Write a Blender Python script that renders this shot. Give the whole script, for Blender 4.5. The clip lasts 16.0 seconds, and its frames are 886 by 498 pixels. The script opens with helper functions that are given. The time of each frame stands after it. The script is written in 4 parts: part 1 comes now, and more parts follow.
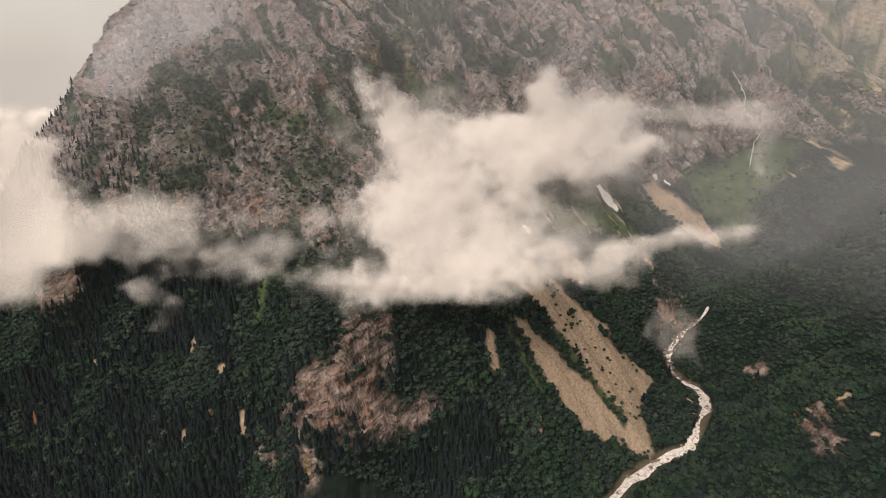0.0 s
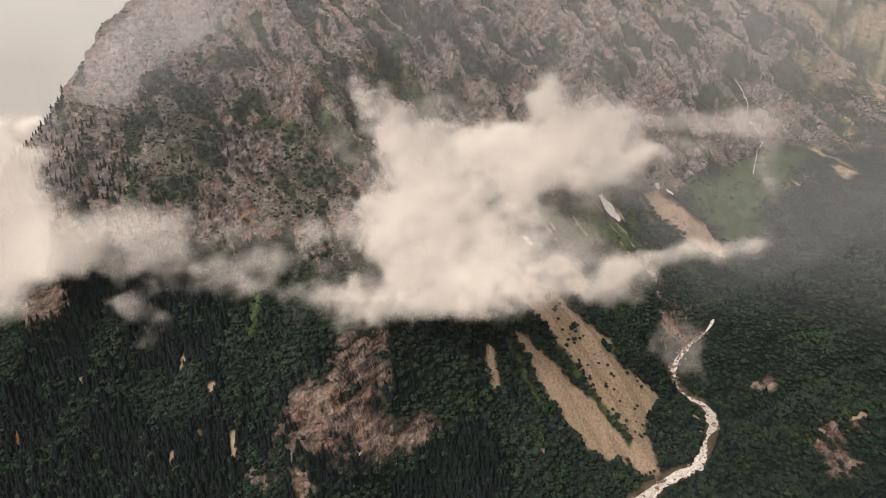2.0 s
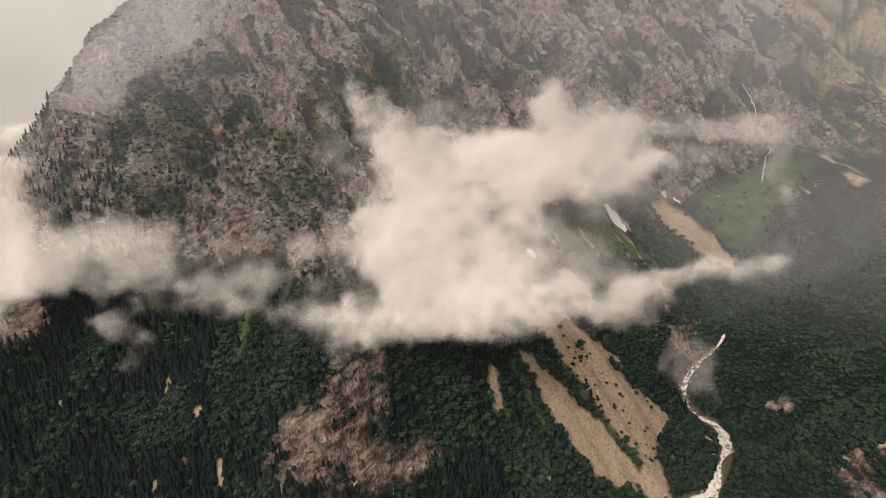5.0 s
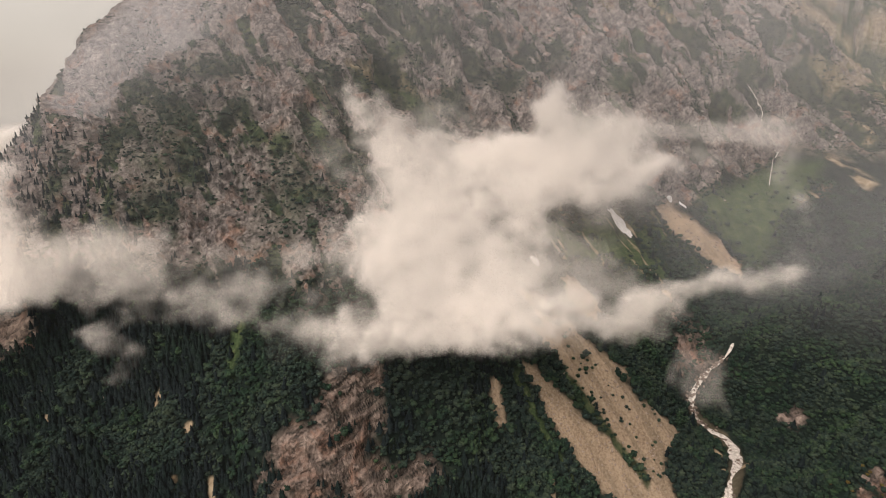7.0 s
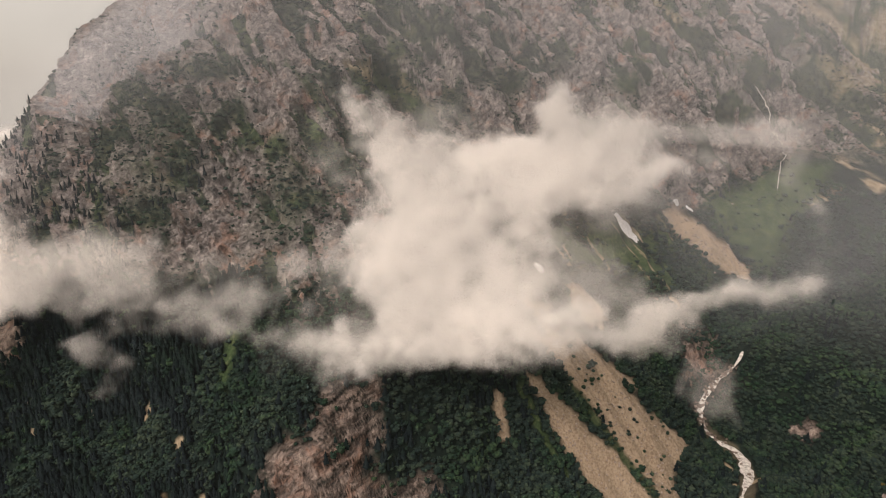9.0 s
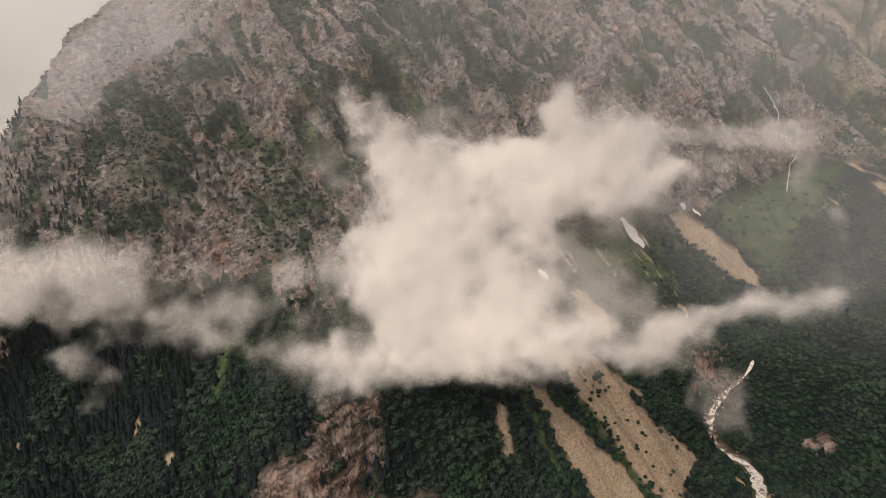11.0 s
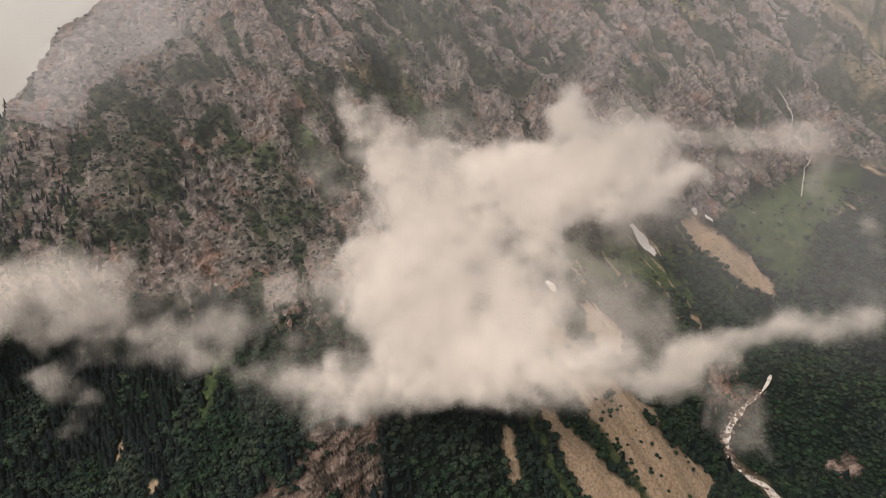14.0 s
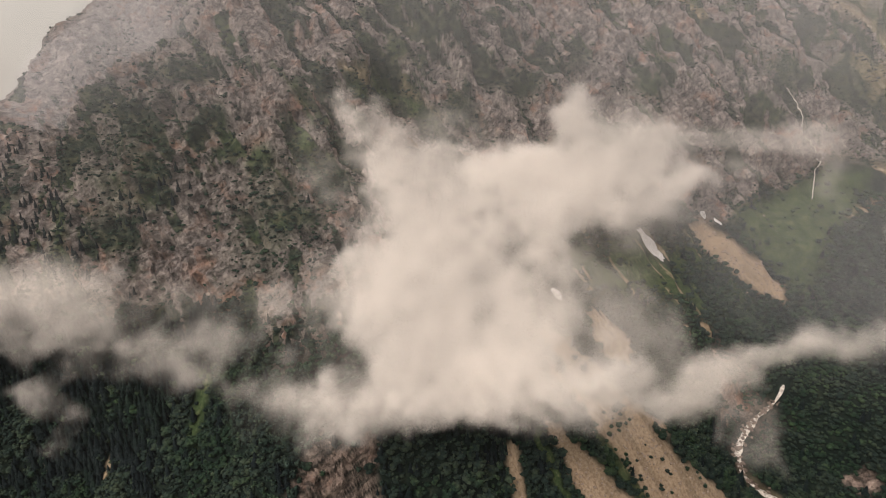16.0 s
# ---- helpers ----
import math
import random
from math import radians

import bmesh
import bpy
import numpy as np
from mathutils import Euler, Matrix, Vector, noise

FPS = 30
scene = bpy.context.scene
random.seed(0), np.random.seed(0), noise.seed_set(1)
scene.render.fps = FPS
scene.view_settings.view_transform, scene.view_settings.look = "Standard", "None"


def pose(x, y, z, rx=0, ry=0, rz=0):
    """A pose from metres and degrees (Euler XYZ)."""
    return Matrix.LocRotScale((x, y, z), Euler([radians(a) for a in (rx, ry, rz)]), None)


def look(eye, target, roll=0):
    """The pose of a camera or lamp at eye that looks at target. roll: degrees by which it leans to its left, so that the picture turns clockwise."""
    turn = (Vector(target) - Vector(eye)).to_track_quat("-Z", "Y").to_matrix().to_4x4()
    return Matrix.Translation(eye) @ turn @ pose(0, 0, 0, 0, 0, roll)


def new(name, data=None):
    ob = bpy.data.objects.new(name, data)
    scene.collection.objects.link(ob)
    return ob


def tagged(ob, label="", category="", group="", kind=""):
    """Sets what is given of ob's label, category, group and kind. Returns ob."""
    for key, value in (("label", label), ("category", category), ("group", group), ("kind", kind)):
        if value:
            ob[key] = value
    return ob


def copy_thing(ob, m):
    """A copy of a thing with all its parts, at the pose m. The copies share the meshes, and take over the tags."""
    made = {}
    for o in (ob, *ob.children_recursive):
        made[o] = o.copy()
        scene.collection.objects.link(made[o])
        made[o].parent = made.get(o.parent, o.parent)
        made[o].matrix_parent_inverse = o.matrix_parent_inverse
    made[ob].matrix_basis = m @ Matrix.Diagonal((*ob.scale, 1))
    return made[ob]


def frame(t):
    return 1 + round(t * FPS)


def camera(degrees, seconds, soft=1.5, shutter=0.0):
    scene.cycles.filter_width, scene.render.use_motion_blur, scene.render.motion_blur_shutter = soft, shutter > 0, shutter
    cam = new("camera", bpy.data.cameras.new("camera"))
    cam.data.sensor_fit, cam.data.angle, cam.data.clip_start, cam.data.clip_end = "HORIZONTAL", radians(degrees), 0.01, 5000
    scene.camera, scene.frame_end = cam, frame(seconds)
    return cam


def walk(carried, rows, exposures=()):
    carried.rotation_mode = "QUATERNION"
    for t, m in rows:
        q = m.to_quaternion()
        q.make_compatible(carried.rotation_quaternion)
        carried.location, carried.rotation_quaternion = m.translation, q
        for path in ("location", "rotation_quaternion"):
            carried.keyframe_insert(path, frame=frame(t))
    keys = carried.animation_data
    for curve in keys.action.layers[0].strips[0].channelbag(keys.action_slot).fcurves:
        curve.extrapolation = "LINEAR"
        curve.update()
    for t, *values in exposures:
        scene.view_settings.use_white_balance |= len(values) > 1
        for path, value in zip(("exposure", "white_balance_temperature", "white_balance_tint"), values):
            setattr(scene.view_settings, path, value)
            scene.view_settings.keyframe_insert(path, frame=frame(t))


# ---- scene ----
cam = camera(81.2, 16.0, soft=1.0)
METRES, EYE, TILT, LEAN, TURN = 224.0, 560.0, -20.0, 0.0, 0.0
ROWS = [
    (0.0, 0.0, 0.0, 0.0, 0.0, 0.0, -0.0),
    (0.5, 0.0015, 0.0264, 0.0114, -0.03, 0.2, 0.01),
    (1.0, 0.0019, 0.0542, 0.023, -0.06, 0.39, 0.01),
    (1.5, 0.002, 0.0825, 0.0367, -0.09, 0.52, 0.03),
    (2.0, 0.0025, 0.1112, 0.0489, -0.12, 0.65, 0.04),
    (2.5, 0.0029, 0.1402, 0.0611, -0.14, 0.76, 0.06),
    (3.0, 0.0035, 0.1689, 0.0731, -0.16, 0.84, 0.07),
    (3.5, 0.0033, 0.1981, 0.0854, -0.17, 0.91, 0.08),
    (4.0, 0.0035, 0.227, 0.0978, -0.16, 0.97, 0.1),
    (6.5, 0.0045, 0.3712, 0.1583, -0.07, 1.19, 0.12),
    (7.0, 0.0044, 0.4003, 0.1694, -0.05, 1.21, 0.11),
    (7.5, 0.0043, 0.4292, 0.1805, -0.02, 1.23, 0.11),
    (8.0, 0.004, 0.4582, 0.1916, -0.0, 1.24, 0.1),
    (8.5, 0.0041, 0.4866, 0.2031, 0.03, 1.25, 0.1),
    (9.0, 0.0041, 0.5152, 0.2144, 0.06, 1.25, 0.09),
    (11.5, 0.0048, 0.6597, 0.2733, 0.27, 1.25, 0.04),
    (12.0, 0.0043, 0.689, 0.2846, 0.31, 1.26, 0.04),
    (12.5, 0.0039, 0.7184, 0.296, 0.34, 1.27, 0.06),
    (13.0, 0.0033, 0.7478, 0.3072, 0.38, 1.28, 0.06),
    (13.5, 0.003, 0.7772, 0.3193, 0.42, 1.28, 0.06),
    (14.0, 0.0024, 0.8071, 0.3304, 0.46, 1.28, 0.06),
    (14.5, 0.0022, 0.8366, 0.3423, 0.5, 1.27, 0.07),
    (15.0, 0.002, 0.8663, 0.3535, 0.55, 1.27, 0.07),
    (15.5, 0.002, 0.896, 0.3654, 0.59, 1.25, 0.07),
    (16.0, 0.0015, 0.9254, 0.3781, 0.64, 1.22, 0.06),
]
walk(cam, [(t, pose(0, 0, EYE, TILT, LEAN, TURN) @ pose(METRES * x, METRES * y, METRES * z, 90 + pitch, roll, yaw)) for t, x, y, z, yaw, pitch, roll in ROWS], exposures=((0.0, 0.11), (8.0, 0.04), (16.0, -0.07)))


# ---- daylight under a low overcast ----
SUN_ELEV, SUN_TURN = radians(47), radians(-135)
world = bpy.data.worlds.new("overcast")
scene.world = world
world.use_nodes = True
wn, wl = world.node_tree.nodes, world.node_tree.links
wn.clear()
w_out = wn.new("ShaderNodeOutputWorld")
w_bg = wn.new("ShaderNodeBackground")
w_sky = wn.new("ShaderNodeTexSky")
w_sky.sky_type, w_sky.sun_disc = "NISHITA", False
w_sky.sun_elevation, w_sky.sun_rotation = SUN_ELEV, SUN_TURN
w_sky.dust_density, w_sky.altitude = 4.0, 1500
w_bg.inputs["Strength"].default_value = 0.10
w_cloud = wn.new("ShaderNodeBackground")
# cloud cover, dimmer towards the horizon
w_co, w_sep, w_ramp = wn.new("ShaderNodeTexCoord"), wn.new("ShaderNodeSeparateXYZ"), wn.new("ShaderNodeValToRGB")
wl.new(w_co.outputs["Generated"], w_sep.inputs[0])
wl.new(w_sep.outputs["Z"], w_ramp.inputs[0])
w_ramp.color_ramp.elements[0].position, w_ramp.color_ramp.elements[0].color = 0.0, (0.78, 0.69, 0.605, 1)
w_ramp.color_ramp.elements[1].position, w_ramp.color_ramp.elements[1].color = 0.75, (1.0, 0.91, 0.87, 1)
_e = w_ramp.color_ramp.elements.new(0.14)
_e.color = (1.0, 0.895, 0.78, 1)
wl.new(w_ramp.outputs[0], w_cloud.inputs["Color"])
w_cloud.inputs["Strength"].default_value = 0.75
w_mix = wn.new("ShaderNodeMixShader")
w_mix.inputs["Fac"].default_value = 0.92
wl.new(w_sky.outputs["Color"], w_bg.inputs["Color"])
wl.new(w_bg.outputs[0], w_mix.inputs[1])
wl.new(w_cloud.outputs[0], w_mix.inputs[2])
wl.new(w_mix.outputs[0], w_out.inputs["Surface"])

sun_data = bpy.data.lights.new("sun", "SUN")
sun_data.energy, sun_data.angle, sun_data.color = 2.45, radians(22), (1.0, 0.905, 0.865)
sun = new("sun", sun_data)
sun.matrix_world = look((-760, -760, 1150), (0, 0, 0))
scene.cycles.transparent_max_bounces = 40


# ---- noise on arrays ----
def _hash(ix, iy, iz, seed):
    h = (ix.astype(np.int64) * 374761393 + iy.astype(np.int64) * 668265263 + iz.astype(np.int64) * 2147483647 + seed * 974711) & 0xFFFFFFFF
    h = ((h ^ (h >> 13)) * 1274126177) & 0xFFFFFFFF
    h = ((h ^ (h >> 16)) * 2246822519) & 0xFFFFFFFF
    return ((h ^ (h >> 15)) & 0xFFFFFF).astype(np.float32) / 0x7FFFFF - 1.0


def vnoise(x, y, z, seed=0):
    """Smooth value noise, about -1 to 1."""
    x, y, z = (np.asarray(a, np.float32) for a in (x, y, z))
    fx, fy, fz = np.floor(x), np.floor(y), np.floor(z)
    u, v, w = x - fx, y - fy, z - fz
    u, v, w = (a * a * a * (a * (a * 6 - 15) + 10) for a in (u, v, w))
    out = 0
    for dx in (0, 1):
        for dy in (0, 1):
            for dz in (0, 1):
                k = (u if dx else 1 - u) * (v if dy else 1 - v) * (w if dz else 1 - w)
                out = out + k * _hash(fx + dx, fy + dy, fz + dz, seed)
    return out


def fbm(x, y, z, octaves=4, seed=0, gain=0.5, ridged=False):
    out, amp, total = 0, 1.0, 0.0
    for i in range(octaves):
        n = vnoise(x, y, z, seed + 17 * i)
        if ridged:
            n = 1 - 2 * np.abs(n)
        out, total = out + amp * n, total + amp
        x, y, z, amp = x * 2.03 + 13.1, y * 2.03 + 7.7, z * 2.03 + 3.3, amp * gain
    return out / total


def smooth(a, lo, hi):
    t = np.clip((a - lo) / (hi - lo), 0, 1)
    return t * t * (3 - 2 * t)


# ---- the lie of the land: spot heights (east, north, up) by landform ----
FACE = [(-741, 1192, 571), (-538, 1023, 539), (-292, 904, 432), (-252, 947, 514), (-154, 1060, 579), (-47, 1149, 512),
        (86, 1170, 550), (390, 1364, 564), (-403, 828, 336), (-607, 1189, 635), (-387, 1064, 627), (-238, 1130, 661),
        (-20, 1190, 665), (237, 1359, 645), (631, 1540, 656), (-418, 933, 497), (-562, 967, 438), (-169, 928, 442), (-146, 716, 312)]
SPUR = [(68, 715, 184), (130, 755, 154), (76, 695, 111), (259, 767, 103), (-65, 654, 189), (-108, 620, 212), (-183, 588, 167),
        (-122, 614, 178), (195, 737, 104), (322, 790, 87), (-18, 646, 180), (131, 650, 65), (214, 633, -3), (30, 581, 27), (-18, 623, 67), (-92, 586, 61)]
FOREST = [(-600, 751, 219), (-523, 677, 122), (-373, 682, 153), (-322, 639, 134), (-275, 721, 241), (-636, 712, 141), (-605, 653, 24),
          (-459, 603, 17), (-339, 579, 59), (-251, 577, 32), (-712, 846, 253)]
CIRQUE = [(356, 1119, 286), (547, 1209, 235), (647, 1197, 171), (507, 1218, 244), (778, 1446, 400), (836, 1531, 521), (738, 1386, 304),
          (923, 1517, 391), (739, 1268, 257), (1013, 1445, 340), (1245, 1771, 562), (1119, 1797, 702), (1640, 2128, 500), (427, 1004, 170), (941, 1199, 186), (810, 1238, 227)]
RIVER = [(150, 520, -75), (262, 600, -52), (341, 645, -38), (429, 792, -9), (428, 849, 20), (455, 890, 48), (520, 940, 71), (585, 1030, 100)]
RIGHT = [(550, 785, 47), (706, 869, 153), (469, 732, 8), (522, 569, 141), (491, 557, 105), (606, 649, 132), (377, 758, 22), (848, 961, 276), (660, 930, 180), (553, 906, 117), (900, 800, 290), (850, 560, 320)]
BEYOND = [(-905, 1127, 352), (-860, 1180, 402), (-715, 1185, 628), (-761, 1409, 700), (-940, 1340, 320), (-1010, 1240, 160), (720, 1035, 105), (900, 1095, 140), (-1150, 1300, 0), (-1100, 1600, 60), (-950, 900, 150), (-1300, 900, -60), (-200, 1600, 1050),
          (400, 1800, 950), (900, 2100, 980), (1600, 2600, 1020), (-500, 350, -110), (0, 250, -150), (600, 250, 100), (0, -800, -120), (-1500, 0, -150),
          (1500, 300, 450), (1700, 1300, 420), (0, 4000, 900), (-4000, 3000, -600), (-2200, 1900, -250), (4000, 3000, 700), (-4500, -1500, 250), (4500, -1500, 600), (0, -4500, 500)]
KNOTS = np.array(FACE + SPUR + FOREST + CIRQUE + RIVER + RIGHT + BEYOND, float)
SOFT = 55.0


def _kernel(x, y):
    return np.sqrt((x[..., None] - KNOTS[:, 0]) ** 2 + (y[..., None] - KNOTS[:, 1]) ** 2 + SOFT ** 2)


_n = len(KNOTS)
_A = np.zeros((_n + 3, _n + 3))
_A[:_n, :_n] = _kernel(KNOTS[:, 0], KNOTS[:, 1]) - np.eye(_n) * 6.0
_A[:_n, _n], _A[:_n, _n + 1], _A[:_n, _n + 2] = 1, KNOTS[:, 0] / 1000, KNOTS[:, 1] / 1000
_A[_n:, :_n] = _A[:_n, _n:].T
WEIGHTS = np.linalg.solve(_A, np.append(KNOTS[:, 2], (0, 0, 0)))


def lie(x, y):
    """The smooth height of the land."""
    x, y = np.asarray(x, float), np.asarray(y, float)
    out = np.empty(x.shape)
    flat, fx, fy = out.reshape(-1), x.reshape(-1), y.reshape(-1)
    for i in range(0, fx.size, 60000):
        s = slice(i, i + 60000)
        flat[s] = _kernel(fx[s], fy[s]) @ WEIGHTS[:_n] + WEIGHTS[_n] + WEIGHTS[_n + 1] * fx[s] / 1000 + WEIGHTS[_n + 2] * fy[s] / 1000
    return out


# ---- materials ----
def material(name):
    m = bpy.data.materials.new(name)
    m.use_nodes = True
    m.node_tree.nodes.clear()
    return m, m.node_tree.nodes, m.node_tree.links


def ramp(nodes, stops, interpolation="LINEAR"):
    r = nodes.new("ShaderNodeValToRGB")
    r.color_ramp.interpolation = interpolation
    while len(r.color_ramp.elements) < len(stops):
        r.color_ramp.elements.new(0.5)
    for e, (p, c) in zip(r.color_ramp.elements, stops):
        e.position, e.color = p, (*c, 1) if len(c) == 3 else c
    return r


def noise_node(nodes, links, coord, scale, detail=4.0, rough=0.55, distortion=0.0):
    n = nodes.new("ShaderNodeTexNoise")
    n.inputs["Scale"].default_value, n.inputs["Detail"].default_value = scale, detail
    n.inputs["Roughness"].default_value, n.inputs["Distortion"].default_value = rough, distortion
    links.new(coord, n.inputs["Vector"])
    return n


def mix_color(nodes, links, fac, a, b, blend="MIX"):
    n = nodes.new("ShaderNodeMix")
    n.data_type, n.blend_type = "RGBA", blend
    for sock, val in ((n.inputs[0], fac), (n.inputs[6], a), (n.inputs[7], b)):
        if isinstance(val, bpy.types.NodeSocket):
            links.new(val, sock)
        elif isinstance(val, tuple):
            sock.default_value = (*val, 1)
        else:
            sock.default_value = val
    return n.outputs[2]


def math_node(nodes, links, op, a, b=0.0, clamp=False):
    n = nodes.new("ShaderNodeMath")
    n.operation, n.use_clamp = op, clamp
    for sock, val in zip(n.inputs, (a, b)):
        if isinstance(val, bpy.types.NodeSocket):
            links.new(val, sock)
        else:
            sock.default_value = val
    return n.outputs[0]


def finish(nodes, links, color, rough=0.9, bump=None, strength=0.5, distance=1.0, spec=0.2):
    out, bsdf = nodes.new("ShaderNodeOutputMaterial"), nodes.new("ShaderNodeBsdfPrincipled")
    if isinstance(color, tuple):
        bsdf.inputs["Base Color"].default_value = (*color, 1)
    else:
        links.new(color, bsdf.inputs["Base Color"])
    bsdf.inputs["Roughness"].default_value = rough
    bsdf.inputs["Specular IOR Level"].default_value = spec
    if bump is not None:
        b = nodes.new("ShaderNodeBump")
        b.inputs["Strength"].default_value, b.inputs["Distance"].default_value = strength, distance
        links.new(bump, b.inputs["Height"])
        links.new(b.outputs[0], bsdf.inputs["Normal"])
    links.new(bsdf.outputs[0], out.inputs["Surface"])
    return bsdf


def rock_color(nodes, links, pos, mid, fine, low_share):
    """Rock and its joints. low_share: how far it is the warmer rock of the valley."""
    # rock: grey to rosy brown, weathered light faces, rusty stains, dark joints
    def bedding(rot, scale, lo, hi):
        turn, squash = nodes.new("ShaderNodeMapping"), nodes.new("ShaderNodeMapping")
        turn.inputs["Rotation"].default_value = rot
        squash.inputs["Scale"].default_value = scale
        links.new(pos, turn.inputs["Vector"])
        links.new(turn.outputs[0], squash.inputs["Vector"])
        n = noise_node(nodes, links, squash.outputs[0], 1.0, 6, 0.68, 0.5)
        r = ramp(nodes, [(lo, (1, 1, 1)), (hi, (0, 0, 0))])
        links.new(n.outputs[0], r.inputs[0])
        return r.outputs[0]

    beds = bedding((0.45, 0.65, 0.3), (0.06, 0.06, 0.21), 0.36, 0.46)
    clefts = bedding((0.0, 0.25, 0.2), (0.13, 0.08, 0.05), 0.34, 0.45)
    joints = math_node(nodes, links, "MAXIMUM", beds, clefts)
    tone = ramp(nodes, [(0.34, (0.12, 0.104, 0.096)), (0.45, (0.235, 0.203, 0.184)), (0.54, (0.34, 0.292, 0.262)), (0.65, (0.50, 0.44, 0.39))])
    links.new(math_node(nodes, links, "ADD", math_node(nodes, links, "MULTIPLY", mid.outputs[0], 0.72), math_node(nodes, links, "MULTIPLY", fine.outputs[0], 0.28)), tone.inputs[0])
    rust = ramp(nodes, [(0.53, (0, 0, 0)), (0.70, (1, 1, 1))])
    links.new(noise_node(nodes, links, pos, 0.022, 5, 0.6, 0.6).outputs[0], rust.inputs[0])
    warm = math_node(nodes, links, "MULTIPLY", rust.outputs[0], 0.75)
    rock = mix_color(nodes, links, warm, tone.outputs[0], (0.36, 0.20, 0.135))
    low = math_node(nodes, links, "MULTIPLY", low_share, 0.8)
    rock = mix_color(nodes, links, low, rock, mix_color(nodes, links, 1.0, rock, (1.12, 0.97, 0.86), "MULTIPLY"))
    rock = mix_color(nodes, links, math_node(nodes, links, "MULTIPLY", joints, 0.6), rock, (0.045, 0.05, 0.046))
    return rock, joints


def crag_material():
    m, nodes, links = material("crag_rock")
    geo = nodes.new("ShaderNodeNewGeometry")
    pos = geo.outputs["Position"]
    mid = noise_node(nodes, links, pos, 0.06, 6, 0.65, 0.4)
    fine = noise_node(nodes, links, pos, 0.28, 6, 0.7)
    xyz, low = nodes.new("ShaderNodeSeparateXYZ"), nodes.new("ShaderNodeMapRange")
    links.new(pos, xyz.inputs[0])
    links.new(xyz.outputs["Z"], low.inputs["Value"])
    for key, value in (("From Min", 260.0), ("From Max", 340.0), ("To Min", 1.0), ("To Max", 0.0)):
        low.inputs[key].default_value = value
    rock, joints = rock_color(nodes, links, pos, mid, fine, low.outputs[0])
    tint = ramp(nodes, [(0.0, (0.75, 0.75, 0.76)), (1.0, (1.12, 1.09, 1.06))])
    links.new(geo.outputs["Random Per Island"], tint.inputs[0])
    rock = mix_color(nodes, links, 1.0, rock, tint.outputs[0], "MULTIPLY")
    height = math_node(nodes, links, "SUBTRACT", fine.outputs[0], math_node(nodes, links, "MULTIPLY", joints, 0.8))
    finish(nodes, links, rock, 0.93, height, 0.8, 1.5, 0.12)
    return m


def land_material():
    m, nodes, links = material("mountain_ground")
    geo = nodes.new("ShaderNodeNewGeometry")
    pos = geo.outputs["Position"]
    a = nodes.new("ShaderNodeAttribute")
    a.attribute_name = "cover_a"
    b = nodes.new("ShaderNodeAttribute")
    b.attribute_name = "cover_b"
    sa, sb = nodes.new("ShaderNodeSeparateColor"), nodes.new("ShaderNodeSeparateColor")
    links.new(a.outputs["Color"], sa.inputs[0])
    links.new(b.outputs["Color"], sb.inputs[0])
    big = noise_node(nodes, links, pos, 0.012, 5, 0.6)
    mid = noise_node(nodes, links, pos, 0.06, 6, 0.65, 0.4)
    fine = noise_node(nodes, links, pos, 0.28, 6, 0.7)
    rock, joints = rock_color(nodes, links, pos, mid, fine, math_node(nodes, links, "SUBTRACT", 1.0, sb.outputs[2]))
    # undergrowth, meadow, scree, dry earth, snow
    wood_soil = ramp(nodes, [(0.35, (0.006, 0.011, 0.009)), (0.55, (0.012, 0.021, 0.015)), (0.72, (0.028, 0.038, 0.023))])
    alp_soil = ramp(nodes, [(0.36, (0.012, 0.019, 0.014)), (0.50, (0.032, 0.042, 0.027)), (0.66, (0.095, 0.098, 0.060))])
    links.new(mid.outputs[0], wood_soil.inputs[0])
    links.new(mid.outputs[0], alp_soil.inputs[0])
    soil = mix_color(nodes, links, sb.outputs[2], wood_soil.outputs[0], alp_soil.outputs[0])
    grass = ramp(nodes, [(0.36, (0.022, 0.040, 0.016)), (0.50, (0.050, 0.076, 0.030)), (0.66, (0.130, 0.145, 0.066))])
    links.new(math_node(nodes, links, "ADD", math_node(nodes, links, "MULTIPLY", mid.outputs[0], 0.5), math_node(nodes, links, "MULTIPLY", fine.outputs[0], 0.5)), grass.inputs[0])
    scree = ramp(nodes, [(0.34, (0.21, 0.150, 0.098)), (0.5, (0.365, 0.272, 0.180)), (0.66, (0.48, 0.375, 0.265))])
    links.new(math_node(nodes, links, "ADD", math_node(nodes, links, "MULTIPLY", fine.outputs[0], 0.8), math_node(nodes, links, "MULTIPLY", big.outputs[0], 0.2)), scree.inputs[0])
    earth = ramp(nodes, [(0.35, (0.22, 0.16, 0.09)), (0.65, (0.46, 0.36, 0.24))])
    links.new(mid.outputs[0], earth.inputs[0])
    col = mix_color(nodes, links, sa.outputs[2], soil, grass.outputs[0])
    col = mix_color(nodes, links, sa.outputs[0], col, rock)
    col = mix_color(nodes, links, sa.outputs[1], col, scree.outputs[0])
    col = mix_color(nodes, links, sb.outputs[0], col, earth.outputs[0])
    col = mix_color(nodes, links, sb.outputs[1], col, (0.80, 0.78, 0.76))
    height = math_node(nodes, links, "ADD", math_node(nodes, links, "MULTIPLY", mid.outputs[0], 3.0), fine.outputs[0])
    height = math_node(nodes, links, "SUBTRACT", height, math_node(nodes, links, "MULTIPLY", joints, 1.1))
    on_rock = math_node(nodes, links, "ADD", math_node(nodes, links, "MULTIPLY", sa.outputs[0], 0.9), 0.1)
    height = math_node(nodes, links, "MULTIPLY", height, on_rock)
    finish(nodes, links, col, 0.93, height, 1.0, 3.2, 0.12)
    return m


